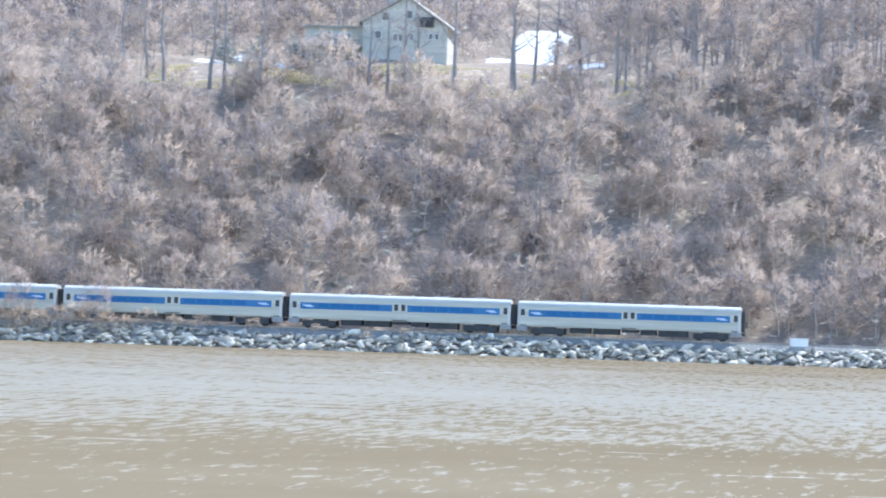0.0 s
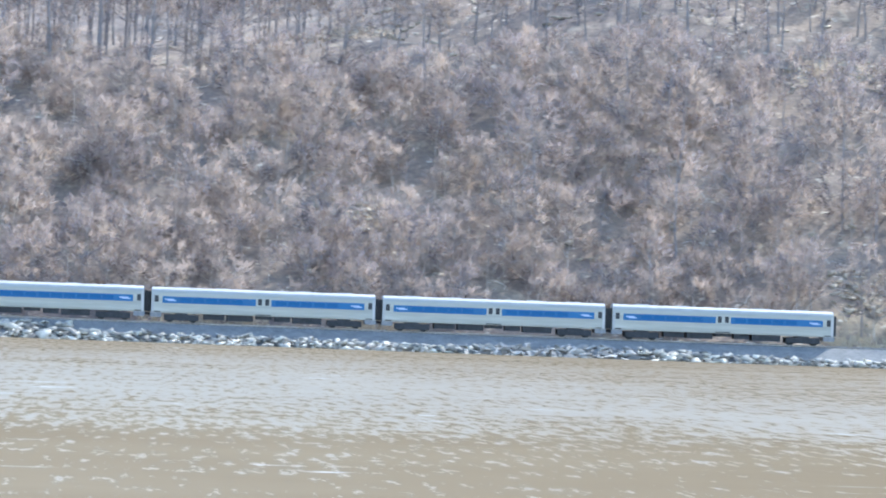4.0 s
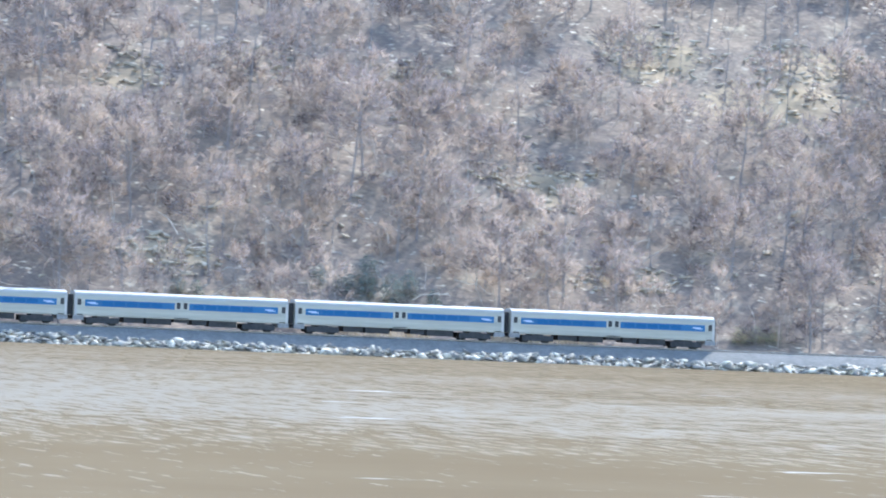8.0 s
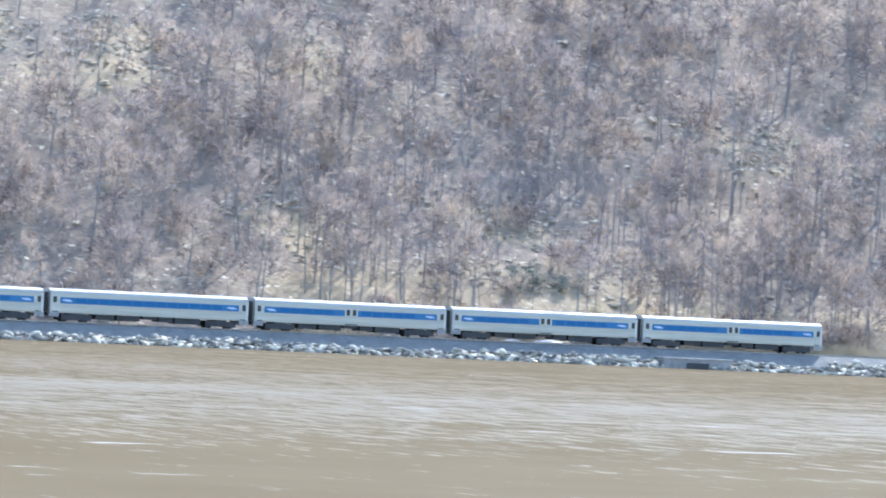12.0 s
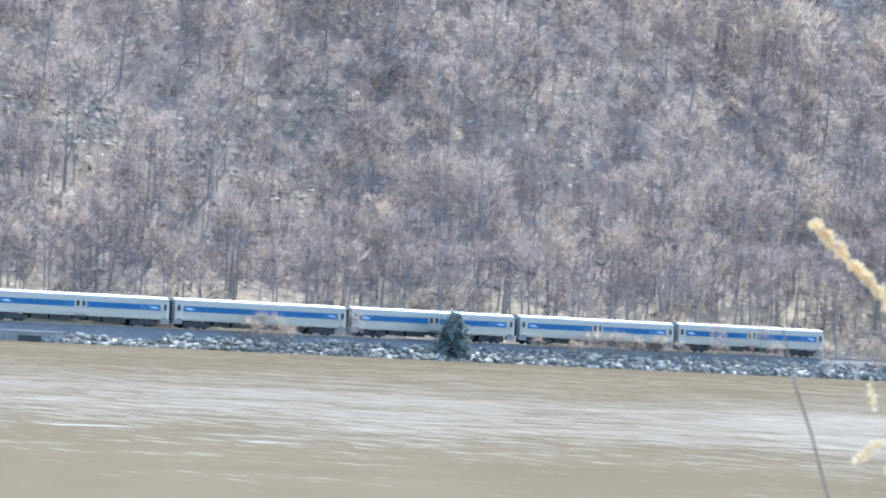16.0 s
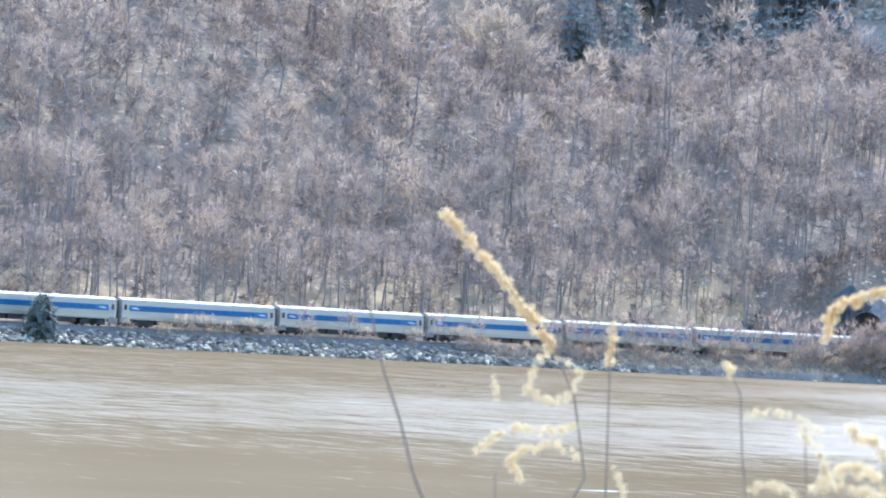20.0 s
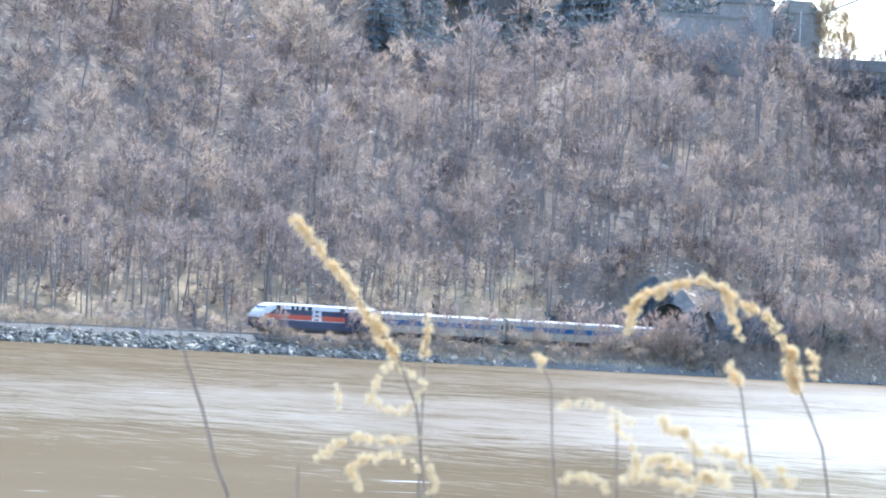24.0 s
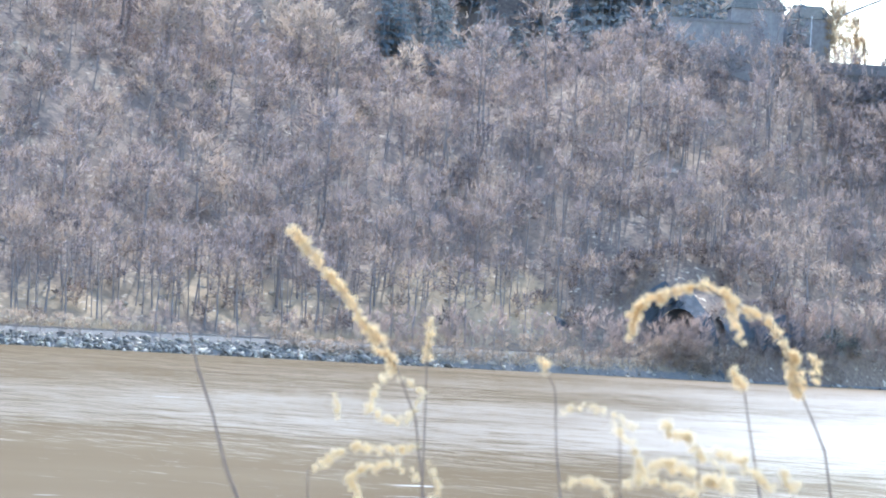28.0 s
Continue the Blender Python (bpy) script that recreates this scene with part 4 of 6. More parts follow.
    tagged(new("dry_grass", mesh_from_arrays("dry_grass", v, t, [M_DRY])), "strip of dry tan grass behind the rails", "grass", kind="stuff")


build_woods()


# ---- trees and shrubs on the bank ----
def build_bank_plants():
    rng = random.Random(23)
    kinds = [bare_tree(200 + k, 2.5, 1.7, 0.05, 4, 4, 9, 0.03, 0.075, stems=4, long=0.7) for k in range(3)]
    tree = [bare_tree(210 + k, 5.6, 1.8, 0.22, 9, 4, 12, 0.07, 0.07, long=0.8) for k in range(2)]
    mats = (M_BARK, M_REDTWIG)
    first = [tree_thing("shrub", a, (M_BARK, M_SHRUB), ("woody_base", "crown"), "leafless tan shrub growing among the bank stones", "shrub", "shrubs on the bank") for a in kinds]
    slim = [tree_thing("young_tree", a, mats, ("trunk", "crown"), "slender bare young tree with reddish twigs on the riverbank", "tree", "young trees on the bank") for a in tree]
    used = set()

    def put(ob, x, w, size, dz=0.0):
        y = float(track_y(x)) + w
        z = float(rail_z(x)) - 0.6 if -4.2 < w < 0 else max(0.2, float(rail_z(x)) * (w + 6.9) / 3.9 - 0.4) if w < 0 else float(cover(x, y, land(x, y)))
        m = Matrix.LocRotScale((x, y, z + dz), Euler((0, 0, rng.uniform(0, 6.28))), None)
        c = ob if ob not in used else copy_thing(ob, m)
        used.add(ob)
        c.matrix_basis = m @ Matrix.Diagonal((size, size, size, 1))

    for x, size in ((-110, 1.1), (-108, 1.2), (-106.3, 1.0), (-104.6, 1.3), (-103, 1.1), (-101, 1.0), (-99.5, 1.2), (-97.5, 1.3), (-95.6, 1.0), (-93.5, 0.9), (-91, 1.0), (-88, 0.7), (-85, 0.8), (-79, 0.7), (-72, 0.5), (-66, 0.5), (-62, 0.45), (-50, 0.35),
                    (303, 1.35), (305.5, 1.5), (308, 1.1), (346, 0.8), (352, 1.0), (355, 1.25), (358.5, 1.3), (362, 1.05), (366, 1.2), (369, 0.95), (376, 0.9), (385, 1.0), (394, 1.1)):
        put(first[rng.randrange(3)], x, rng.uniform(-4.6, -3.6), size)
    for x, w, size in ((-104.9, -4.0, 1.0), (-106.2, -4.3, 0.85), (-96.6, -4.2, 1.15), (318, -4.2, 0.9), (374.5, -4.4, 1.0), (382, -4.4, 1.05), (398, -4.0, 1.0)):
        put(slim[rng.randrange(2)], x, w, size)
    # thicket between the line and the water ahead of the tunnel
    x = 402.0
    while x < 560:
        put(first[rng.randrange(3)], x, rng.uniform(-5.8, -3.8), rng.uniform(0.8, 1.5) * (1.0 if x < 470 else 1.1))
        if rng.random() < (0.3 if x < 420 else 0.85):
            put(slim[rng.randrange(2)], x + 0.8, rng.uniform(-5.2, -3.4), rng.uniform(0.8, 1.3) * (1.0 if x < 460 else 1.25))
        x += rng.uniform(1.5, 3.0)
    for x, w, size in ((499, -4.6, 1.5), (481, -4.6, 1.2), (483.2, -4.4, 1.3), (485, -4.8, 1.1), (503, -4.0, 1.8), (507, -4.8, 1.6), (511, -3.4, 2.0), (515, -4.6, 1.9), (519, -3.0, 2.1), (524, -4.2, 1.8), (529, -3.4, 2.1), (534, -4.4, 1.9), (540, -3.6, 2.0)):
        put(slim[rng.randrange(2)], x, w, size)
    for x, w, size in ((484, -5.6, 1.3), (486.5, -5.0, 1.6), (488.5, -5.8, 1.5), (491, -5.2, 1.8), (493.5, -5.9, 1.6), (496, -5.2, 1.7), (486, 9.6, 1.5), (488.5, 9.9, 1.8), (483, 9.4, 1.3), (479, -3.7, 1.5), (481, -3.6, 1.8), (483, -3.7, 1.6), (485.2, -3.6, 1.9), (487.2, -3.7, 1.7), (489.4, -3.7, 1.9)):
        put(first[rng.randrange(3)], x, w, size)
    cedar = tree_thing("cedar", evergreen(300, 5.9, 2.9, 14, 13, 0.5, 0.45), (M_BARK, M_CEDAR), ("trunk", "foliage"), "dense dark green cedar growing from the riprap", "evergreen tree")
    cedar.matrix_basis = Matrix.Translation((332.3, TRACK_Y - 5.0, 0.5))


build_bank_plants()


# ---- the train ----
CAR_PITCH, SPEED, FRONT_AT, CARS = 25.65, 26.32, -37.15, 7
BODY = [(-1.56, 1.02), (-1.6, 1.2), (-1.6, 3.2), (-1.52, 3.5), (1.52, 3.5), (1.6, 3.2), (1.6, 1.2), (1.56, 1.02)]
CROWN = [(-1.56, 3.42), (-1.42, 3.62), (-1.05, 3.78), (-0.5, 3.86), (0.5, 3.86), (1.05, 3.78), (1.42, 3.62), (1.56, 3.42)]


def truck(parent, x):
    t = part("truck", boxes((x - 1.9, x + 1.9, -1.4, -1.1, 0.22, 0.86), (x - 1.9, x + 1.9, 1.1, 1.4, 0.22, 0.86), (x - 0.7, x + 0.7, -1.4, 1.4, 0.3, 1.0), bevel=0.04), M_DARK, parent)
    for dx in (-1.3, 1.3):
        for side in (-1, 1):
            bm = bmesh.new()
            rod(bm, (x + dx, side * 0.66, 0.43), (x + dx, side * 0.82, 0.43), 0.43, sides=18)
            part("wheel", bm, M_DARK, t)
    return t


def build_car(centre_door):
    car = tagged(new("passenger_car"), "silver passenger car with blue window band " + ("and centre doors" if centre_door else "and no centre doors"), "train car", "cars of the train")
    half = 12.42
    body = part("body", prism(bmesh.new(), BODY, -half, half), M_SILVER, car, "ribbed bare-metal car body")
    part("roof", prism(bmesh.new(), CROWN, -half + 0.05, half - 0.05), M_ROOF, car, "pale rounded roof")
    ribs = bmesh.new()
    for side in (-1, 1):
        for z in (1.3, 1.45, 1.6, 1.75, 1.9, 3.02, 3.14):
            y = side * 1.6
            box(ribs, -half + 1.8, half - 1.8, min(y, y + side * 0.02), max(y, y + side * 0.02), z, z + 0.06)
    part("ribs", ribs, M_SILVER, body)
    pane = boxes((-0.62, 0.62, -0.012, 0.012, -0.27, 0.27), bevel=0.008)
    pane_me = None
    for side in (-1, 1):
        y = side * 1.6
        spans = [(-11.2, -0.85), (0.85, 11.2)] if centre_door else [(-11.2, 11.2)]
        for a, b in spans:
            band = part("blue_band", boxes((a, b, y - 0.025, y + 0.025, 2.12, 2.86)), M_BLUE, body, "bright blue window band")
            n = int((b - a - 2.3) / 1.42)
            lo = a + (1.9 if a < -2 else 0.4)
            for k in range(n):
                px = lo + 0.7 + k * 1.42
                if px > b - (1.9 if b > 2 else 0.4):
                    break
                if pane_me is None:
                    w = part("window", pane, M_GLASS, band)
                    pane_me = w.data
                    w.matrix_basis = pose(px, y + side * 0.025, 2.5)
                else:
                    share("window", pane_me, band, pose(px, y + side * 0.025, 2.5))
            # small pale mark at the outer end of the band
            mx = a + 0.9 if a < -2 else b - 0.9
            for mx in ([a + 0.9] if a < -2 else []) + ([b - 0.9] if b > 2 else []):
                part("mark", boxes((mx - 0.62, mx + 0.35, y - 0.034, y + 0.034, 2.46, 2.60), (mx - 0.3, mx + 0.62, y - 0.034, y + 0.034, 2.36, 2.47)), M_PALEBLUE, band)
        doors = [(-11.85, 1), (11.85, 1)] + ([(-0.40, 1), (0.40, 1)] if centre_door else [])
        for dx, _ in doors:
            wide = 0.38
            d = part("door", boxes((dx - wide, dx + wide, y - 0.03, y + 0.03, 1.22, 3.12), bevel=0.01), M_SILVER, body, "sliding metal door")
            part("door_window", boxes((dx - 0.22, dx + 0.22, y - 0.045, y + 0.045, 2.22, 2.92), bevel=0.01), M_DARK, d, "dark door window")
            part("threshold", boxes((dx - 0.45, dx + 0.45, y - 0.03, y + 0.03, 1.1, 1.2)), M_DARK, d)
        for ex in (-1, 1):
            part("end_post", boxes((ex * 12.26 - 0.14, ex * 12.26 + 0.14, y - 0.035, y + 0.035, 1.1, 3.3)), M_ROOF, body, "pale end post")
            part("step", boxes((ex * 11.9 - 0.62, ex * 11.9 + 0.62, min(y * 0.8, y), max(y * 0.8, y), 0.55, 1.03)), M_GREYBOX, body, "boarding step box")
    for ex in (-1, 1):
        part("diaphragm", boxes((min(ex * half, ex * 12.82), max(ex * half, ex * 12.82), -0.75, 0.75, 1.1, 3.4), bevel=0.05), M_DARK, body, "black rubber gangway")
        part("coupler", boxes((min(ex * 12.3, ex * 12.82), max(ex * 12.3, ex * 12.82), -0.2, 0.2, 0.7, 1.0)), M_DARK, car)
        truck(car, ex * 9.05)
    for x0, x1, z0, m in ((-6.6, -4.3, 0.42, M_DARK), (-4.0, -1.1, 0.36, M_DARK), (-0.8, 1.0, 0.66, M_DARK), (1.3, 3.0, 0.45, M_DARK), (3.3, 6.5, 0.34, M_DARK)):
        part("equipment_box", boxes((x0, x1, -1.3, 1.3, z0, 1.03), bevel=0.04), m, car)
    for rx in (-9.0, -4.5, 4.5, 9.0):
        part("vent", boxes((rx - 0.8, rx + 0.8, -0.45, 0.45, 3.84, 3.95), bevel=0.03), M_ROOF, car)
    return car


def loft(bm, rings):
    """Rings of equal length, joined in turn, closed at the ends."""
    last = None
    for ring in rings:
        now = [bm.verts.new(p) for p in ring]
        if last:
            for i in range(len(now)):
                bm.faces.new((last[i], now[i], now[(i + 1) % len(now)], last[(i + 1) % len(now)]))
        else:
            bm.faces.new(now)
        last = now
    bm.faces.new(last[::-1])
    bmesh.ops.recalc_face_normals(bm, faces=bm.faces)
    return bm


def build_loco():
    loco = tagged(new("locomotive"), "navy, red and white diesel locomotive with a sloped nose", "locomotive")
    # nose to the rear (-x)
    navy = bmesh.new()
    rings = []
    for x, top, wide in ((-10.9, 2.25, 1.25), (-10.5, 2.6, 1.42), (-9.0, 3.62, 1.5), (-8.4, 3.62, 1.5), (10.4, 3.62, 1.5)):
        rings.append([(x, -wide, 0.95), (x, -wide, top), (x, wide, top), (x, wide, 0.95)])
    loft(navy, rings)
    body = part("body", navy, M_NAVY, loco, "navy blue hood sides")
    white = bmesh.new()
    rings = []
    for x, low, top, wide, tw in ((-10.95, 2.2, 2.5, 1.3, 1.1), (-10.6, 2.3, 2.95, 1.45, 1.2), (-9.6, 2.75, 3.75, 1.51, 1.25), (-8.75, 3.3, 4.15, 1.51, 1.2), (-8.2, 3.5, 4.32, 1.51, 1.15), (10.35, 3.5, 4.3, 1.51, 1.15)):
        rings.append([(x, -wide, low), (x, -wide, low + (top - low) * 0.72), (x, -tw, top), (x, tw, top), (x, wide, low + (top - low) * 0.72), (x, wide, low)])
    loft(white, rings)
    part("upper_body", white, M_WHITE, loco, "white roof and nose top")
    for side in (-1, 1):
        y = side * 1.5
        def plate(name, x0, x1, z0, z1, m, out=0.03, label=""):
            return part(name, boxes((x0, x1, y - out, y + out, z0, z1)), m, body, label)
        plate("red_band", -10.2, 4.6, 2.12, 2.78, M_RED, label="broad vermilion band")
        plate("red_panel", 7.6, 10.3, 2.22, 2.78, M_RED, label="vermilion panel")
        plate("pinstripe", -9.7, 4.6, 2.02, 2.1, M_WHITE)
        # tall white emblem of two stacked shapes
        for x0, x1, z0, z1 in ((-1.6, -1.1, 2.0, 2.5), (-0.3, 0.2, 2.0, 2.5), (-1.5, 0.1, 2.35, 2.6), (-1.5, -1.05, 2.7, 3.45), (-0.35, 0.1, 2.7, 3.45), (-1.3, -0.1, 2.95, 3.2), (-1.7, -1.0, 2.68, 2.8), (-0.4, 0.3, 2.68, 2.8)):
            plate("emblem", x0, x1, z0, z1, M_WHITE, 0.045)
        for x0, x1 in ((-8.2, -7.5), (-5.5, -5.0), (-4.6, -4.1), (-3.6, -3.0), (-2.4, -1.7), (3.6, 4.5), (6.6, 7.4), (7.8, 8.6)):
            part("side_window", boxes((x0, x1, side * 1.5 - 0.05, side * 1.5 + 0.05, 3.5, 3.98)), M_DARK, body, "dark grille opening")
        plate("plate", 6.8, 7.5, 3.05, 3.25, M_WHITE)
        plate("skirt", -10.0, 10.2, 0.62, 1.0, M_DARK, 0.02)
        for dx in (-8.0, 7.0):
            plate("cab_door", dx - 0.35, dx + 0.35, 1.15, 2.1, M_DARK, 0.04)
    part("windscreen", boxes((-9.75, -9.45, -1.0, 1.0, 3.2, 3.78)), M_GLASS, loco, "dark windscreen")
    part("fuel_tank", boxes((-2.8, 2.8, -1.35, 1.35, 0.35, 1.0), bevel=0.1), M_DARK, loco)
    part("coupler", boxes((10.2, 10.75, -0.2, 0.2, 0.65, 1.0)), M_DARK, loco)
    for x in (-7.0, 6.8):
        truck(loco, x)
    for x in (-5.0, 0.0, 4.0, 8.0):
        part("roof_fan", rod(bmesh.new(), (x, 0, 4.26), (x, 0, 4.42), 0.7, sides=18), M_GREYBOX, loco)
    return loco


with_doors, plain = build_car(True), build_car(False)
train = []
fresh_cars = {with_doors, plain}
for k in range(CARS):
    src = plain if k in (3, 5, 6) else with_doors
    if src in fresh_cars:
        fresh_cars.discard(src)
        car = src
    else:
        car = copy_thing(src, Matrix())
    train.append((car, FRONT_AT - CAR_PITCH * k))
train.append((build_loco(), FRONT_AT - CAR_PITCH * 6 - 12.9 - 10.75))


def train_rows(at):
    """The train loses a little speed on the way."""
    rows = []
    for k in range(29):
        lag = float(np.interp(k, [0, 2, 6, 9, 12.5, 18, 20, 22.5, 28], [0, 0.26, 0.5, 0.67, 0.88, 1.72, 1.95, 2.4, 3.3]))
        x, y, z, h = track_at(at + SPEED * k - lag)
        rows.append((float(k), pose(x, y, z, 0, 0, h)))
    return rows


# ---- house on the bench above the slope ----
def build_house():
    house = tagged(new("house"), "pale greenish two-storey house with a shingled gable roof above the slope", "house")
    y0 = 640.5
    wing = part("wing", boxes((-86.6, -79.0, y0, y0 + 9, 34.5, 41.0)), M_SIDING, house, "flat-roofed pale wing")
    part("wing_roof", boxes((-86.9, -79.0, y0 - 0.4, y0 + 9.3, 41.0, 41.3)), M_SHINGLE, house)
    bm = bmesh.new()
    pts = [(-79.0, 34.5), (-79.0, 41.8), (-73.4, 45.1), (-67.9, 41.3), (-67.9, 34.5)]
    a = [bm.verts.new((x, y0 - 1.5, z)) for x, z in pts]
    b = [bm.verts.new((x, y0 + 9, z)) for x, z in pts]
    for i in range(5):
        bm.faces.new((a[i], b[i], b[(i + 1) % 5], a[(i + 1) % 5]))
    bm.faces.new(a)
    bm.faces.new(b[::-1])
    bmesh.ops.recalc_face_normals(bm, faces=bm.faces)
    main = part("wall", bm, M_SIDING, house, "pale clapboard gable wall")
    for (x1, z1), (x2, z2) in (((-79.6, 41.5), (-73.4, 45.2)), ((-73.4, 45.2), (-67.3, 41.0))):
        bm = bmesh.new()
        q = [bm.verts.new(p) for p in ((x1, y0 - 2.0, z1), (x2, y0 - 2.0, z2), (x2, y0 + 9.5, z2), (x1, y0 + 9.5, z1))]
        r = bmesh.ops.extrude_face_region(bm, geom=[bm.faces.new(q)])
        bmesh.ops.translate(bm, vec=(0, 0, 0.25), verts=[v for v in r["geom"] if isinstance(v, bmesh.types.BMVert)])
        bmesh.ops.recalc_face_normals(bm, faces=bm.faces)
        part("roof", bm, M_SHINGLE, house, "tan shingle roof slope")
    # a dormer wall beside the gable
    part("dormer", boxes((-71.9, -69.7, y0 - 1.9, y0 + 1.5, 41.3, 42.6)), M_DARK, main, "dark dormer box proud of the gable")
    part("chimney", boxes((-76.4, -75.4, y0 + 4, y0 + 5, 43.2, 46.6)), M_STONE, house)
    for x, z, w, h, yy, owner in ((-82.6, 40.0, 0.35, 0.5, y0, wing), (-82.0, 40.0, 0.35, 0.5, y0, wing), (-81.0, 40.0, 0.45, 0.7, y0, wing), (-85.0, 39.9, 0.5, 0.5, y0, wing),
                                  (-74.7, 39.9, 0.5, 0.8, y0 - 1.5, main), (-74.0, 39.9, 0.5, 0.8, y0 - 1.5, main), (-72.6, 40.0, 0.45, 0.7, y0 - 1.5, main), (-70.1, 40.1, 0.45, 0.7, y0 - 1.5, main),
                                  (-69.3, 40.1, 0.4, 0.7, y0 - 1.5, main), (-77.0, 40.2, 0.8, 0.9, y0 - 1.5, main), (-76.0, 42.6, 1.0, 1.0, y0 - 1.5, main), (-73.0, 42.9, 0.9, 1.0, y0 - 1.5, main), (-83.2, 37.2, 0.8, 1.6, y0, wing)):
        f = part("window", boxes((x - w / 2 - 0.08, x + w / 2 + 0.08, yy - 0.05, yy + 0.05, z - h / 2 - 0.08, z + h / 2 + 0.08)), M_WHITE, owner)
        part("pane", boxes((x - w / 2, x + w / 2, yy - 0.07, yy + 0.03, z - h / 2, z + h / 2)), M_PANE, f)
    deck = part("balcony", boxes((-85.4, -79.2, y0 - 2.0, y0, 38.4, 38.65)), M_TIMBER, house, "dark timber balcony")
    for x in (-85.2, -83.2, -81.2, -79.4):
        part("post", boxes((x - 0.1, x + 0.1, y0 - 1.95, y0 - 1.75, 34.5, 39.5)), M_TIMBER, deck)
    part("railing", boxes((-85.4, -79.2, y0 - 2.0, y0 - 1.92, 39.3, 39.42), (-85.4, -79.2, y0 - 2.0, y0 - 1.92, 38.9, 38.98)), M_TIMBER, deck)
    return house


build_house()


def patch(name, x, w, rx, ry, mat, label, category, seed, lift=0.15):
    """A thin uneven sheet that follows the ground."""
    rng = random.Random(seed)
    bm = bmesh.new()
    rings = []
    for k in range(5):
        ring = []
        for i in range(18):
            a = i * 2 * math.pi / 18
            f = k / 4 * (1 if k < 4 else rng.uniform(0.7, 1.15))
            px, pw = x + rx * f * math.cos(a), w + ry * f * math.sin(a)
            py = float(track_y(px)) + pw
            ring.append(bm.verts.new((px, py, float(land(px, py)) + lift - (0.35 if k == 4 else 0))))
        rings.append(ring)
    for r0, r1 in zip(rings, rings[1:]):
        for i in range(18):
            bm.faces.new((r0[i], r0[(i + 1) % 18], r1[(i + 1) % 18], r1[i]))
    bmesh.ops.remove_doubles(bm, verts=bm.verts, dist=0.001)
    bmesh.ops.recalc_face_normals(bm, faces=bm.faces)
    return tagged(finish(name, bm, mat), label, category)


for k, (x, w, rx, ry) in enumerate(((-61.0, 150, 4.6, 20), (-62.5, 129, 5.0, 11), (-56, 124, 2.6, 7), (-57, 104, 4, 8), (-50, 92, 3, 3), (-95, 108, 5, 18), (-90.5, 86, 4, 5), (-99, 90, 2.5, 4))):
    tagged(patch("snow_patch", x, w, rx, ry, M_SNOW, "leftover white snow patch on the lawn", "snow", 400 + k, 0.2), group="snow patches by the house")
for k, (x, w, rx, ry) in enumerate(((252, 7.4, 1.5, 0.8), (257, 7.6, 2.5, 0.9), (280, 7.2, 4.0, 0.8))):
    tagged(patch("snow_patch", x, w, rx, ry, M_SNOW, "leftover white snow beside the railway", "snow", 420 + k, 0.12), group="snow patches by the line")


def build_lawn():
    """Tufts of dry grass along the edge of the yard."""
    p = Pile()
    g = np.random.default_rng(88)
    for _ in range(15000):
        x = g.uniform(-104, -42)
        w = g.uniform(60, 80)
        if noise.noise((x * 0.09, w * 0.16, 9.0)) < -0.05 + 0.02 * (x + 60 if x > -60 else 0) * 0.3:
            continue
        y = float(track_y(x)) + w
        a = np.array([x, y, float(land(x, y)) - 0.03])
        p.twig(a, a + (g.normal(0, 0.2), g.normal(0, 0.15), g.uniform(0.12, 0.4)), 0.22, (1, 0.2, 0), 0)
    v, t, s = p.arrays()
    tagged(new("lawn", mesh_from_arrays("lawn", v, t, [M_LAWN])), "dry yellowish lawn at the slope's edge", "lawn", kind="stuff")


M_LAWN = twig_material("dry_lawn", [(0.52, 0.44, 0.25), (0.66, 0.58, 0.36), (0.48, 0.40, 0.24)], 0.3, through_light=0.3)
build_lawn()


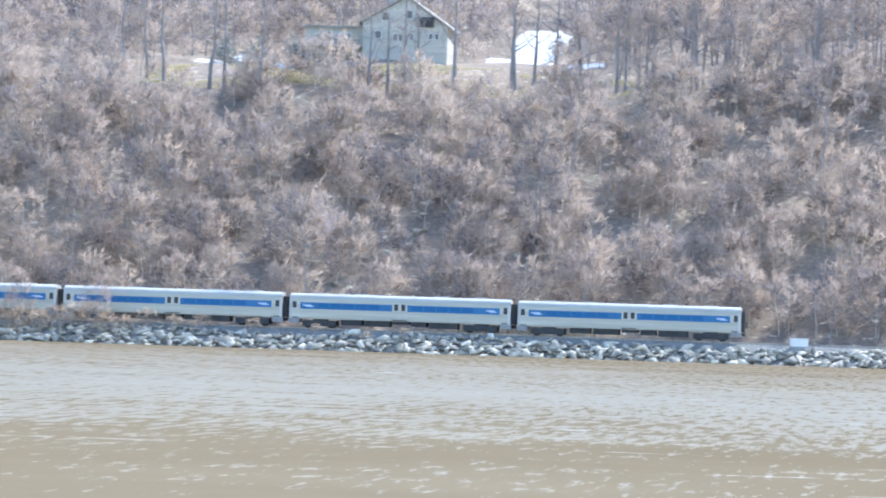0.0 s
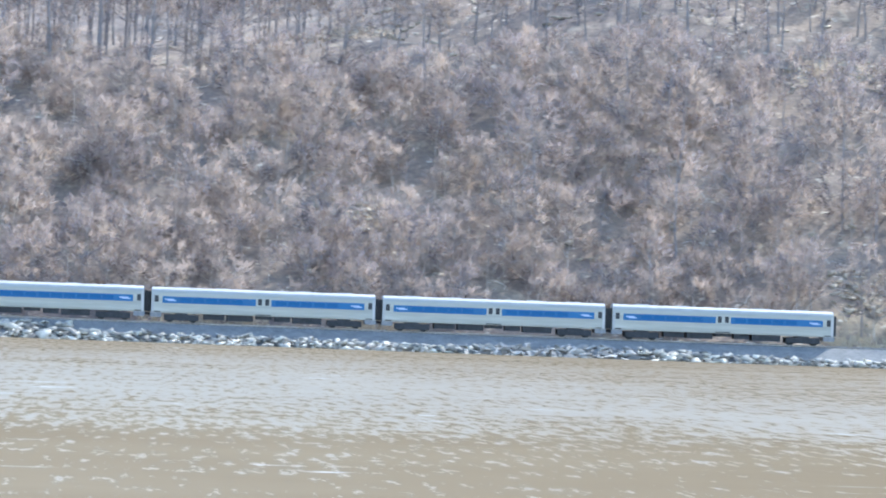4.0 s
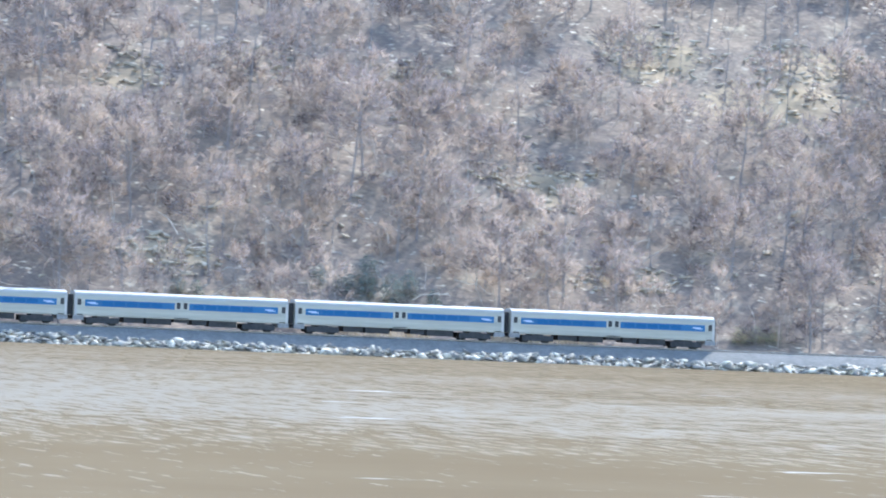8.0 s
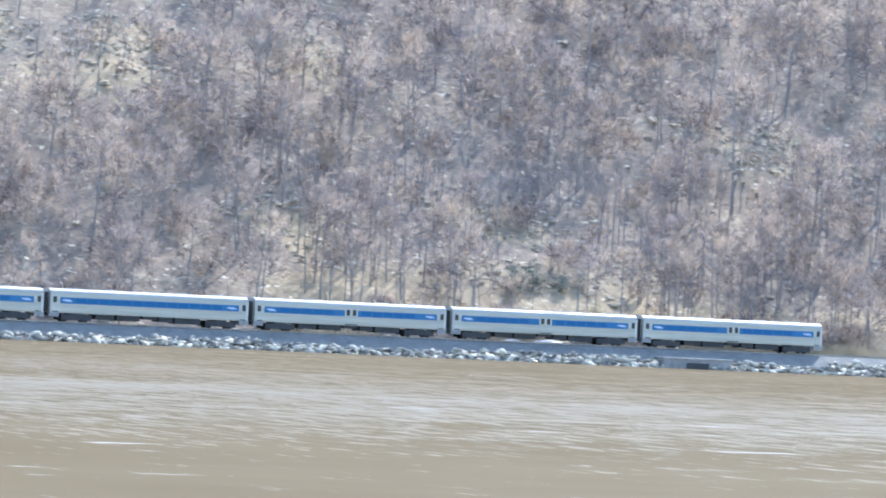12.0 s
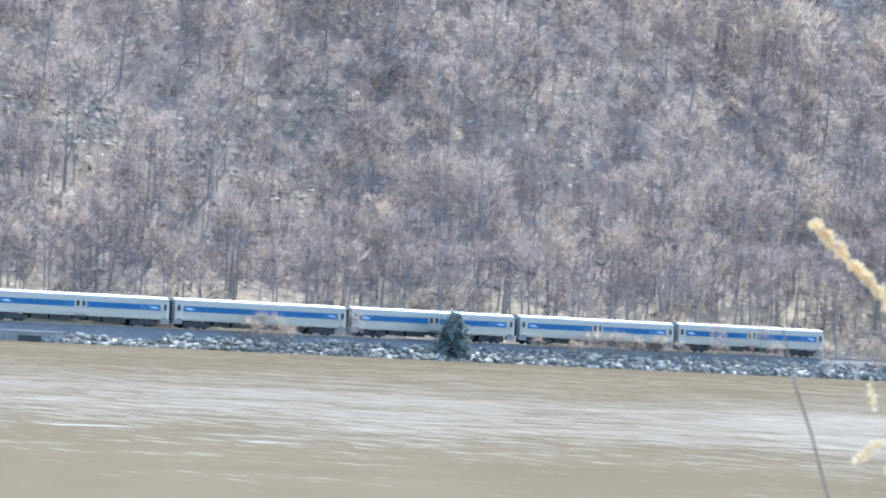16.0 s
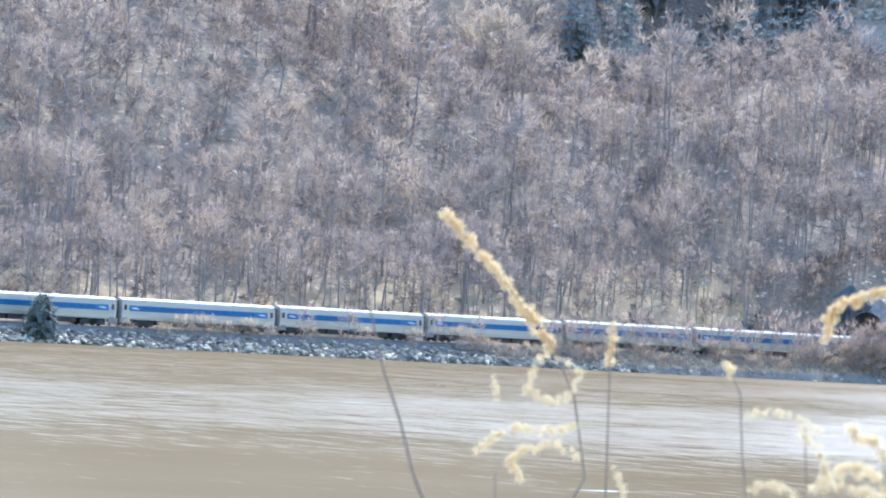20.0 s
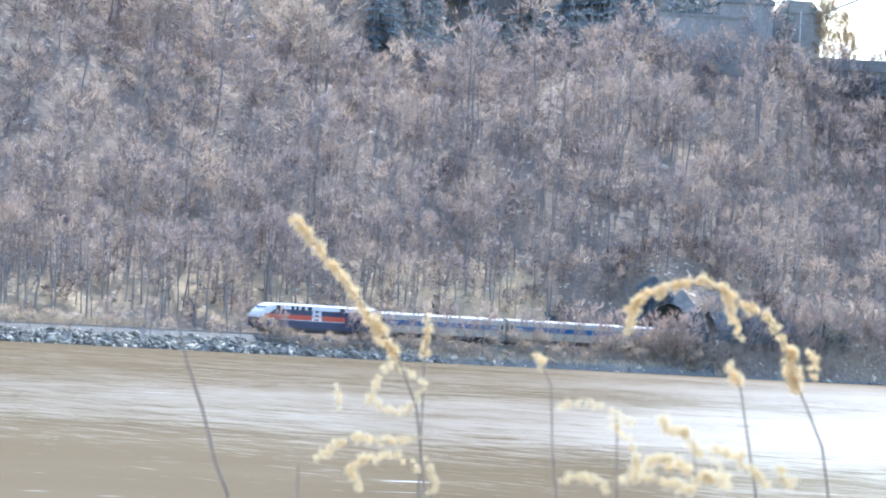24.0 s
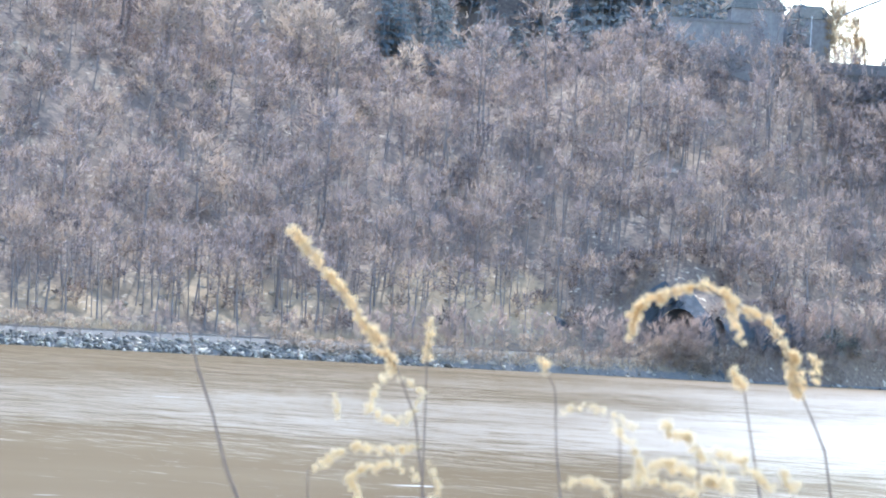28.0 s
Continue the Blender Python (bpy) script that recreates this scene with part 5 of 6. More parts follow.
def build_yard_trees():
    rng = random.Random(31)
    big = [bare_tree(500 + k, 14 + k, 3.8, 0.34, 10, 4, 6, 0.3, 0.06, long=1.1) for k in range(3)]
    made = [tree_thing("tree", a, (M_BARK, M_TWIG), ("trunk", "crown"), "tall bare tree with a dark trunk near the house", "tree", "trees round the house") for a in big]
    used = set()
    for x, w in ((-106.7, 67), (-103.5, 66), (-100.7, 62), (-94.6, 60), (-92.6, 59), (-88, 57), (-74.4, 58), (-72.3, 60), (-70.6, 63), (-68.8, 66), (-64.5, 65), (-57.6, 68), (-57, 67), (-55.0, 71),
                 (-52.5, 73), (-49.4, 75), (-44, 63), (-40, 68), (-34, 64), (-30, 60), (-26, 66), (-20, 62), (-15, 64), (-9, 60), (-3, 66), (3, 60), (9, 64),
                 (-110, 92), (-82, 108), (-76, 112), (-72, 122), (-47, 120), (-44, 96), (-36, 88), (-28, 92), (-20, 86), (-10, 90), (0, 84)):
        ob = made[rng.randrange(3)]
        y = TRACK_Y + w
        m = Matrix.LocRotScale((x, y, float(land(x, y))), Euler((0, 0, rng.uniform(0, 6.28))), None)
        s = rng.uniform(0.85, 1.15)
        c = ob if ob not in used else copy_thing(ob, m)
        used.add(ob)
        c.matrix_basis = m @ Matrix.Diagonal((s, s, s, 1))
    hedge = [bare_tree(512 + k, 3.4, 2.4, 0.08, 6, 4, 8, 0.05, 0.16, long=0.9) for k in range(2)]
    hedge = [tree_thing("hedge_shrub", a, (M_BARK, M_SHRUB), ("woody_base", "crown"), "brown leafless shrub along the lawn's edge", "shrub", "shrubs along the lawn") for a in hedge]
    for k, (x, w) in enumerate(((-88, 64), (-85.6, 66), (-83, 65), (-80.5, 67), (-77.8, 66), (-75.4, 68), (-73, 67), (-70.2, 69), (-67.8, 68), (-65.2, 70), (-62.6, 69), (-104, 64), (-101.5, 63), (-98.6, 66))):
        y = TRACK_Y + w
        m = Matrix.LocRotScale((x, y, float(land(x, y)) - 0.1), Euler((0, 0, k * 2.1)), None)
        c = hedge[k] if k < 2 else copy_thing(hedge[k % 2], m)
        s = 0.5 + 0.3 * ((k * 7) % 5) / 5
        c.matrix_basis = m @ Matrix.Diagonal((s, s, s, 1))
    # dark clipped evergreens beside the house
    green = evergreen(520, 3.2, 2.2, 7, 8, 0.6)
    first = None
    for x, w in ((-96.5, 84), (-93.5, 88), (-91, 84), (-88.5, 92), (-86, 87), (-84.5, 92), (-94, 98), (-90, 102), (-87, 100), (-98, 95)):
        y = TRACK_Y + w
        m = Matrix.Translation((x, y, float(land(x, y))))
        if first is None:
            first = tree_thing("garden_evergreen", green, (M_BARK, M_PINE), ("trunk", "foliage"), "low dark evergreen in the snowy garden", "evergreen shrub", "garden evergreens")
            first.matrix_basis = m @ Matrix.Diagonal((1.4, 1.4, 1.1, 1))
        else:
            copy_thing(first, m)


build_yard_trees()


# ---- tunnel portal ----
def build_portal():
    x, y, z, h = track_at(489.6)
    frame_m = Matrix.Translation((x, y, z)) @ Matrix.Rotation(radians(h), 4, "Z")
    rng = random.Random(61)
    portal = tagged(new("tunnel_portal"), "dark arched railway tunnel mouth in a rock face", "tunnel portal", kind="structure")
    portal.matrix_basis = frame_m
    # headwall with an arched hole: local y across the line, z up
    arch = [(-4.2, -0.6), (-4.2, 3.4)] + [(-4.2 * math.cos(a), 3.4 + 4.2 * math.sin(a)) for a in [math.pi * k / 12 for k in range(1, 12)]] + [(4.2, 3.4), (4.2, -0.6)]
    cy = 2.0
    arch = [(yy + cy * 0.9, zz) for yy, zz in arch]
    # the rock face leans back from the arch to the edge of the hill
    edge = [(PORTAL_X, -6.2), (PORTAL_END, -6.2)] + [(PORTAL_END, ww) for ww in np.linspace(-5.0, 8.2, 11)] + [(PORTAL_END, 9.0), (PORTAL_X, 9.0)]
    back = frame_m.inverted()
    outer = []
    for ex, ew in edge:
        ey = float(track_y(ex)) + ew
        outer.append(back @ Vector((ex, ey, float(cover(ex, ey, land(ex, ey))) + 0.05)))
    bm = bmesh.new()
    fi = [bm.verts.new((0, yy, zz)) for yy, zz in arch]
    fm = [bm.verts.new((o.x * 0.45 + rng.uniform(-0.5, 0.2), yy * 0.5 + o.y * 0.5, zz * 0.5 + o.z * 0.5)) for (yy, zz), o in zip(arch, outer)]
    fo = [bm.verts.new(o) for o in outer]
    for r0, r1 in ((fi, fm), (fm, fo)):
        for i in range(len(arch) - 1):
            bm.faces.new((r0[i], r0[i + 1], r1[i + 1], r1[i]))
    bmesh.ops.recalc_face_normals(bm, faces=bm.faces)
    part("headwall", bm, M_SHADE_ROCK, portal, "rough rock face round the arch")
    for k in range(70):
        a = math.pi * rng.uniform(-0.05, 1.05)
        far = rng.uniform(1.0, 5.5)
        yy, zz = cy * 0.9 - (4.6 + far) * math.cos(a), 3.4 + (4.2 + far * 0.7) * math.sin(a) * (0.9 if far > 3 else 1)
        if (yy < -4.2 and zz > 3.5) or zz > float(np.interp(yy, [-5, -2, 0, 5, 8, 11], [2.0, 6.6, 8.4, 9.6, 9.0, 7.0])):
            continue
        s = rng.uniform(0.6, 1.5)
        rock = hull_rock(rng, 0.9)
        bmesh.ops.transform(rock, matrix=Matrix.LocRotScale((rng.uniform(-0.2, 1.2), yy, zz), Euler((rng.uniform(0, 6), rng.uniform(0, 6), 0)), (s, s * 1.2, s)), verts=rock.verts)
        part("rock", rock, M_SHADE_ROCK, portal)
    bm = bmesh.new()
    last = None
    for xx in (0.02, 40, 90, 150):
        bend = xx * xx / (2 * BEND_R)
        now = [bm.verts.new((xx, yy + bend, zz)) for yy, zz in arch]
        if last:
            for i in range(len(arch) - 1):
                bm.faces.new((last[i], last[i + 1], now[i + 1], now[i]))
        last = now
    bm.faces.new(last)
    part("lining", bm, M_LINING, portal, "tunnel lining, its shade put into the dark colour")
    # rock wall beside the line before the tunnel, its shade put into the colour
    bm = bmesh.new()
    last = None
    for k in range(34):
        xx, yy, zz, _ = track_at(468 + k * 0.63)
        tall = 6.3 * math.sin(math.pi * min(1.0, (k + 3) / 36)) ** 0.5 + 1.5 * noise.noise((k * 0.3, 4.0, 1.0))
        now = []
        for row in range(9):
            h = tall * row / 8
            out = 0.55 * noise.noise((k * 0.45, row * 0.8, 3.0)) + 0.3 * noise.noise((k * 1.3, row * 1.7, 8.0))
            now.append(bm.verts.new((xx + rng.uniform(-0.25, 0.25), yy + 8.1 + 0.38 * h + out * 1.6 + (1.5 if row == 8 else 0), zz - 0.6 + h + rng.uniform(-0.2, 0.2))))
        if last:
            for i in range(8):
                bm.faces.new((last[i], now[i], now[i + 1]))
                bm.faces.new((last[i], now[i + 1], last[i + 1]))
        last = now
    bmesh.ops.recalc_face_normals(bm, faces=bm.faces)
    tagged(finish("rock_cutting", bm, M_SHADE_ROCK), "rock cutting beside the railway, its shade put into the dark colour", "rock face", kind="structure")
    # a ledge of the same shade-coloured rock along the brow of the spur
    bm = bmesh.new()
    last = None
    for k in range(24):
        xx = 493.0 + k * 0.85
        now = []
        for row in range(6):
            w = -4.6 + 0.55 * row
            yy = float(track_y(xx)) + w
            out = 0.5 * noise.noise((k * 0.5, row * 0.9, 5.0))
            z = float(cover(xx, yy, land(xx, yy)))
            now.append(bm.verts.new((xx + rng.uniform(-0.2, 0.2), yy - (0.9 if 0 < row < 5 else -0.3) + out, z + (0.7 if 0 < row < 5 else -0.3) + rng.uniform(-0.2, 0.2))))
        if last:
            for i in range(5):
                bm.faces.new((last[i], now[i], now[i + 1]))
                bm.faces.new((last[i], now[i + 1], last[i + 1]))
        last = now
    bmesh.ops.recalc_face_normals(bm, faces=bm.faces)
    tagged(finish("rock_ledge", bm, M_SHADE_ROCK), "ledge of rock over the tunnel, its shade put into the dark colour", "rock face", kind="structure")


build_portal()


# ---- bridge approach on the spur ----
def hip_roof(bm, x0, x1, y0, y1, z0, z1, over=0.6):
    x0, x1, y0, y1 = x0 - over, x1 + over, y0 - over, y1 + over
    cy, run = (y0 + y1) / 2, (y1 - y0) / 2 * 0.55
    base = [bm.verts.new(p) for p in ((x0, y0, z0), (x1, y0, z0), (x1, y1, z0), (x0, y1, z0))]
    top = [bm.verts.new((x0 + run, cy, z1)), bm.verts.new((x1 - run, cy, z1))]
    for f in ((base[0], base[1], top[1], top[0]), (base[2], base[3], top[0], top[1]), (base[1], base[2], top[1]), (base[3], base[0], top[0]), tuple(reversed(base))):
        bm.faces.new(f)
    bmesh.ops.recalc_face_normals(bm, faces=bm.faces)
    return bm


def build_bridge_head():
    turn = pose(564.8, 638.3, 1.2, 0, 0, -36)
    hall = tagged(new("bridge_house"), "grey stone bridge house with a weathered green roof", "building")
    hall.matrix_basis = turn
    wall = part("wall", boxes((-4.6, 4.6, 0, 7, 50, 62.2)), M_STONE, hall, "rough grey stone wall")
    part("roof", hip_roof(bmesh.new(), -4.6, 4.6, 0, 7, 62.2, 65.6, 0.4), M_COPPER, hall, "weathered green hipped roof")
    lodge = tagged(new("toll_lodge"), "small dark stone lodge with a green-grey roof", "building")
    lodge.matrix_basis = pose(580.0, 641.8, 1.9, 0, 0, -36)
    wall = part("wall", boxes((-3.9, 3.9, 0, 6, 50, 61.2)), M_STONE, lodge)
    part("roof", hip_roof(bmesh.new(), -3.9, 3.9, 0, 6, 61.2, 63.6, 0.4), M_COPPER, lodge, "green-grey hipped roof")
    terrace = tagged(new("terrace_wall"), "grey stone retaining wall under the bridge house", "retaining wall", kind="structure")
    terrace.matrix_basis = pose(550.5, 634.6, 0, 0, 0, -36)
    part("wall", boxes((-6.5, 7.6, 0, 8, 47, 60.0)), M_STONE, terrace)
    part("coping", boxes((-6.7, 7.7, -0.25, 8, 60.0, 60.4)), M_CONCRETE, terrace)
    fence = tagged(new("pipe_fence"), "pale metal pipe fence and sign frames on the terrace", "fence")
    fence.matrix_basis = pose(550.5, 634.6, 60.4, 0, 0, -36)
    for x in (-6.4, -4.2, -1.9, 1.2, 4.2, 7.2):
        part("post", rod(bmesh.new(), (x, 0.2, 0), (x, 0.2, 3.4), 0.05), M_CONCRETE, fence)
    for x0, x1, z in ((-6.4, -1.9, 3.3), (-6.4, -1.9, 1.7), (1.2, 4.2, 0.7), (1.2, 4.2, 1.7), (1.2, 4.2, 2.7), (4.2, 7.2, 3.0)):
        part("bar", rod(bmesh.new(), (x0, 0.2, z), (x1, 0.2, z), 0.04), M_CONCRETE, fence)
    lamp = tagged(new("lamp_post"), "tall white lamp post beside the bridge road", "lamp post")
    lamp.matrix_basis = pose(576.3, 637.2, 54.0)
    part("pole", rod(bmesh.new(), (0, 0, 0), (0, 0, 8.6), 0.12, 0.08, 10), M_WHITE, lamp)
    part("head", rod(bmesh.new(), (0, 0, 8.6), (0, 0, 9.1), 0.12, 0.2, 10), M_WHITE, lamp)
    arcade = tagged(new("approach_arcade"), "weathered concrete approach wall with tall dark bays", "viaduct")
    arcade.matrix_basis = pose(573, 626, 1.5, 0, 0, -36)
    part("deck", boxes((-3, 60, -0.4, 14, 51.2, 52.3), bevel=0.1), M_COURSE, arcade, "grey road deck")
    part("parapet", boxes((-3, 60, -0.4, -0.05, 52.3, 53.2)), M_COURSE, arcade)
    part("spandrel", boxes((-3, 60, 0.2, 3.0, 47.2, 51.2)), M_COURSE, arcade, "dark grey wall over the bays")
    part("back_wall", boxes((-3, 60, 3.0, 13, 36, 51.2)), M_CONCRETE, arcade, "shaded wall within the bays")
    for k in range(12):
        x = -2 + k * 4.4
        part("pier", boxes((x - 0.9, x + 0.9, 0, 2.98, 34, 51.18), bevel=0.06), M_COURSE, arcade, "concrete pier")
    cable = tagged(new("suspension_cable"), "thick grey suspension cable rising over the road", "cable")
    bm = bmesh.new()
    last = (583.0, 640.0, 63.0)
    for k in range(1, 9):
        nxt = (583 + 12 * k, 640 - 7 * k, 63.0 + 6.3 * k + 0.15 * k * k)
        rod(bm, last, nxt, 0.2)
        last = nxt
    part("strand", bm, M_CONCRETE, cable)


build_bridge_head()


def build_lodge_trees():
    for k, (x, y, h, s) in enumerate(((583.4, 641.0, 22.5, 1.9), (584.8, 639.6, 19.5, 1.8), (586.2, 638.2, 16.0, 1.7), (583.6, 638.4, 17.0, 1.7), (587.6, 636.8, 12.5, 1.6))):
        a = bare_tree(560 + k, h, s, 0.25, 14, 6, 18, 0.16, 0.17, long=1.1)
        t = tree_thing("tree", a, (M_SHRUB, M_GOLD), ("trunk", "crown"), "bushy golden-tan bare tree beside the stone lodge", "tree", "trees beside the lodge")
        t.matrix_basis = pose(x, y, float(land(x, y)) - 0.3)


build_lodge_trees()


def build_guard_rail():
    rail = tagged(new("guard_rail"), "pale steel guard rail along the hillside road", "guard rail")
    bm = bmesh.new()
    last = None
    for k in range(9):
        x, w = 468 + 4 * k, 121 - 2.0 * k
        y = float(track_y(x)) + w
        z = float(land(x, y))
        part("post", boxes((x - 0.08, x + 0.08, y - 0.08, y + 0.08, z - 0.3, z + 0.95)), M_CONCRETE, rail)
        top = (x, y - 0.12, z + 0.85)
        if last:
            rod(bm, last, top, 0.16, sides=6)
        last = top
    part("beam", bm, M_WHITE, rail, "pale steel beam")


build_guard_rail()


def build_terrace_scrub():
    """Bare scrub along the foot of the bridge house and its terrace."""
    a = [bare_tree(545 + k, 5.5 + k, 2.8, 0.1, 8, 4, 9, 0.07, 0.12, long=1.1) for k in range(2)]
    first = [tree_thing("scrub_tree", v, (M_BARK, M_TWIG), ("trunk", "crown"), "bare scrub tree below the stone terrace", "tree", "scrub below the terrace") for v in a]
    for k, (x, y) in enumerate(((545, 633.5), (548.5, 631), (552, 629), (555.5, 626.5), (559, 630), (562.5, 628), (566, 632), (570, 630), (574, 634), (578, 633), (582, 637), (543, 637))):
        m = Matrix.LocRotScale((x, y, float(land(x, y)) - 0.2), Euler((0, 0, k * 1.3)), None)
        c = first[k] if k < 2 else copy_thing(first[k % 2], m)
        c.matrix_basis = m


build_terrace_scrub()


# ---- small things by the line ----
def build_culvert():
    cul = tagged(new("culvert"), "concrete culvert under the railway with a dark panel for its mouth", "culvert", kind="structure")
    y = TRACK_Y
    part("headwall", boxes((CULVERT_X0 - 0.3, CULVERT_X1 + 0.3, y - 6.4, y - 3.0, -1.2, 1.15), bevel=0.08), M_CONCRETE, cul, "grey concrete headwall")
    # the mouth's shade is a black panel set on the headwall
    part("opening", boxes((CULVERT_X0 + 2.7, CULVERT_X1 - 2.7, y - 6.46, y - 6.3, -1.2, 0.75)), M_DARK, cul, "black panel in place of the shaded culvert mouth")
    part("coping", boxes((CULVERT_X0 - 0.5, CULVERT_X1 + 0.5, y - 6.55, y - 3.2, 1.15, 1.35), bevel=0.05), M_STONE, cul)


build_culvert()


def build_cabinet():
    cab = tagged(new("signal_cabinet"), "small white equipment cabinet beside the rails", "cabinet")
    cab.matrix_basis = pose(-18.2, TRACK_Y - 2.6, 2.0)
    part("plinth", boxes((-1.05, 1.05, -0.35, 0.35, -0.8, 0.1)), M_CONCRETE, cab)
    part("body", boxes((-1.0, 1.0, -0.3, 0.3, 0.1, 0.95), bevel=0.03), M_WHITE, cab, "white metal box")
    part("lid", boxes((-1.06, 1.06, -0.36, 0.36, 0.95, 1.02)), M_WHITE, cab)
    for x in (-0.5, 0.5):
        part("door", boxes((x - 0.42, x + 0.42, -0.33, -0.29, 0.17, 0.88)), M_WHITE, cab)


build_cabinet()


# ---- ledges on the slope ----
def build_ledges():
    rng = random.Random(71)
    shapes = [arrays_of(hull_rock(rng, 0.5)) for _ in range(6)]
    vs, ts, n = [], [], 0
    for k in range(5200):
        x, w = rng.uniform(-120, 480), rng.uniform(10, 110)
        if k > 1800:
            a, b, rx, rw = rng.choice(THIN)
            x, w = a + rng.uniform(-1.1, 1.1) * rx, max(8.0, b + rng.uniform(-1.1, 1.1) * rw)
            if not outcrop(x, w):
                continue
        elif in_house_yard(x, w) or noise.noise((x * 0.025, w * 0.04, 7.7)) < 0.02:
            continue
        y = float(track_y(x)) + w
        v, t = rng.choice(shapes)
        s = rng.uniform(0.22, 0.8 if k < 1800 else 0.65)
        vs.append((v * (s * rng.uniform(1.2, 2.6), s, s)) @ turn_matrix(rng.uniform(-0.3, 0.5), rng.uniform(-0.3, 0.3), rng.uniform(0, 6.28)).T + (x, y, float(land(x, y)) + 0.1))
        ts.append(t + n)
        n += len(v)
    tagged(new("ledge_rocks", mesh_from_arrays("ledge_rocks", np.concatenate(vs), np.concatenate(ts), [M_LEDGE])), "pale weathered rocks scattered over the slope", "rocks", kind="stuff")


build_ledges()


def build_dead_stems():
    """Pale dead stems leaning or lying among the brush of the cut slope."""
    rng = np.random.default_rng(91)
    p = Pile()
    for k in range(330):
        x, w = rng.uniform(-110, 215), rng.uniform(9, 60)
        if k > 200:
            x, w = rng.uniform(60, 215), rng.uniform(9, 40)
        y = float(track_y(x)) + w
        a = np.array([x, y, float(land(x, y)) + rng.uniform(0.6, 3.2)])
        az, up = rng.uniform(0, 6.28), rng.uniform(-0.15, 0.9)
        d = np.array([math.cos(az), math.sin(az) * 0.6 - 0.3, up])
        d = d / np.linalg.norm(d) * rng.uniform(1.2, 4.2)
        mid = a + d * 0.5 + rng.normal(0, 0.18, 3)
        r = rng.uniform(0.03, 0.075)
        p.branch(a - d * 0.3 - (0, 0, 0.6), a, r * 1.1, r, 4)
        p.branch(a, mid, r, r * 0.8, 4)
        p.branch(mid, a + d, r * 0.8, 0.015, 4)
        if k % 3 == 0:
            p.branch(mid, mid + np.array([d[0] * 0.2, d[1] * 0.2, 0.8]) + rng.normal(0, 0.3, 3), r * 0.6, 0.012, 3)
    v, t, s = p.arrays()
    tagged(new("dead_stems", mesh_from_arrays("dead_stems", v, t, [M_PALEBARK])), "pale dead stems leaning among the brush", "dead wood", kind="stuff")


build_dead_stems()


# ---- dry weeds on the near bank ----
def along(points, f):
    n = len(points) - 1
    i = min(int(f * n), n - 1)
    g = f * n - i
    return points[i][0] + (points[i + 1][0] - points[i][0]) * g, points[i][1] + (points[i + 1][1] - points[i][1]) * g


def stem_mesh(points, r0, r1):
    bm = bmesh.new()
    pts = [(p[0], 0, p[1]) for p in points]
    n = len(pts) - 1
    for k in range(n):
        rod(bm, pts[k], pts[k + 1], r0 + (r1 - r0) * k / n, r0 + (r1 - r0) * (k + 1) / n, 6)
    return bm


def plume_mesh(name, points, width, seed, parent, count, mat):
    """A feathery seed head: small downy tufts all along a bent line."""
    rng = np.random.default_rng(seed)
    p = Pile()
    for k in range(max(5, count // 4)):
        f = (k + rng.random()) / max(5, count // 4)
        x, z = along(points, f)
        r = width * rng.uniform(0.55, 0.95)
        c = np.array([x, 0, z]) + rng.normal(0, 0.34, 3) * width
        for _ in range(70):
            d = rng.normal(0, 1, 3)
            d = d / np.linalg.norm(d)
            a = c + d * r * rng.uniform(0.1, 0.9)
            e = rng.normal(0, 1, 3) * 0.5 + d
            p.twig(a, a + e / np.linalg.norm(e) * r * 0.4, r * 0.3, rng.normal(0, 1, 3), 0)
    v, t, s = p.arrays()
    ob = share(name, mesh_from_arrays(name, v, t, [mat]), parent)
    return tagged(ob, "fluffy straw-gold seed head" if mat == M_PLUME else "downy cream seed spray")


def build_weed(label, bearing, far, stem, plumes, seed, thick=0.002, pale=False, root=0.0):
    """stem and plumes: (sideways, up) in metres over the ground, traced to fit the camera's view; it is rooted at root
    and faces the camera.
    """
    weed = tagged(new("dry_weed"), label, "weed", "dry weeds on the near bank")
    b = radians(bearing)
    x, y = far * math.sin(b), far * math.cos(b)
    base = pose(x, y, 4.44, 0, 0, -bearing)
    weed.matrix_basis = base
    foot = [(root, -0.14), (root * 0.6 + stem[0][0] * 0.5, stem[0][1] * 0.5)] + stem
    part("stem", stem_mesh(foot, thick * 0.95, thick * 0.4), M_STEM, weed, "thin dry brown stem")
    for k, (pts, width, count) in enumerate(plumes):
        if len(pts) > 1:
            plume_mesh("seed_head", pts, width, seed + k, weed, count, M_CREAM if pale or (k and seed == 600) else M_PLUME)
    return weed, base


WEEDS = {}
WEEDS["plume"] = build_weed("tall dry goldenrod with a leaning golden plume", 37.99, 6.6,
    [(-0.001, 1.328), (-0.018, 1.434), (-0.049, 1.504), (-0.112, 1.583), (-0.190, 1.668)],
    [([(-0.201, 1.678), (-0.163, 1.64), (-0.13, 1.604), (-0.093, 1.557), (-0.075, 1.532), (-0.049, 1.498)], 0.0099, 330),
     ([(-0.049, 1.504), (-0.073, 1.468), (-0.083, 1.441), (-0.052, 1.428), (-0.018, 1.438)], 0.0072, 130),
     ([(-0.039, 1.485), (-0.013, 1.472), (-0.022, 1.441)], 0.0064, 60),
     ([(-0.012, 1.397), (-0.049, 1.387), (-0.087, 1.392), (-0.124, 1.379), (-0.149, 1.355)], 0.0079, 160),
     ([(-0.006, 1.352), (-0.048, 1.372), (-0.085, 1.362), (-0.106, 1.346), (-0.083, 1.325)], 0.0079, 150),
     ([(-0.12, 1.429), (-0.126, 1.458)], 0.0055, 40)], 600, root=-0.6)
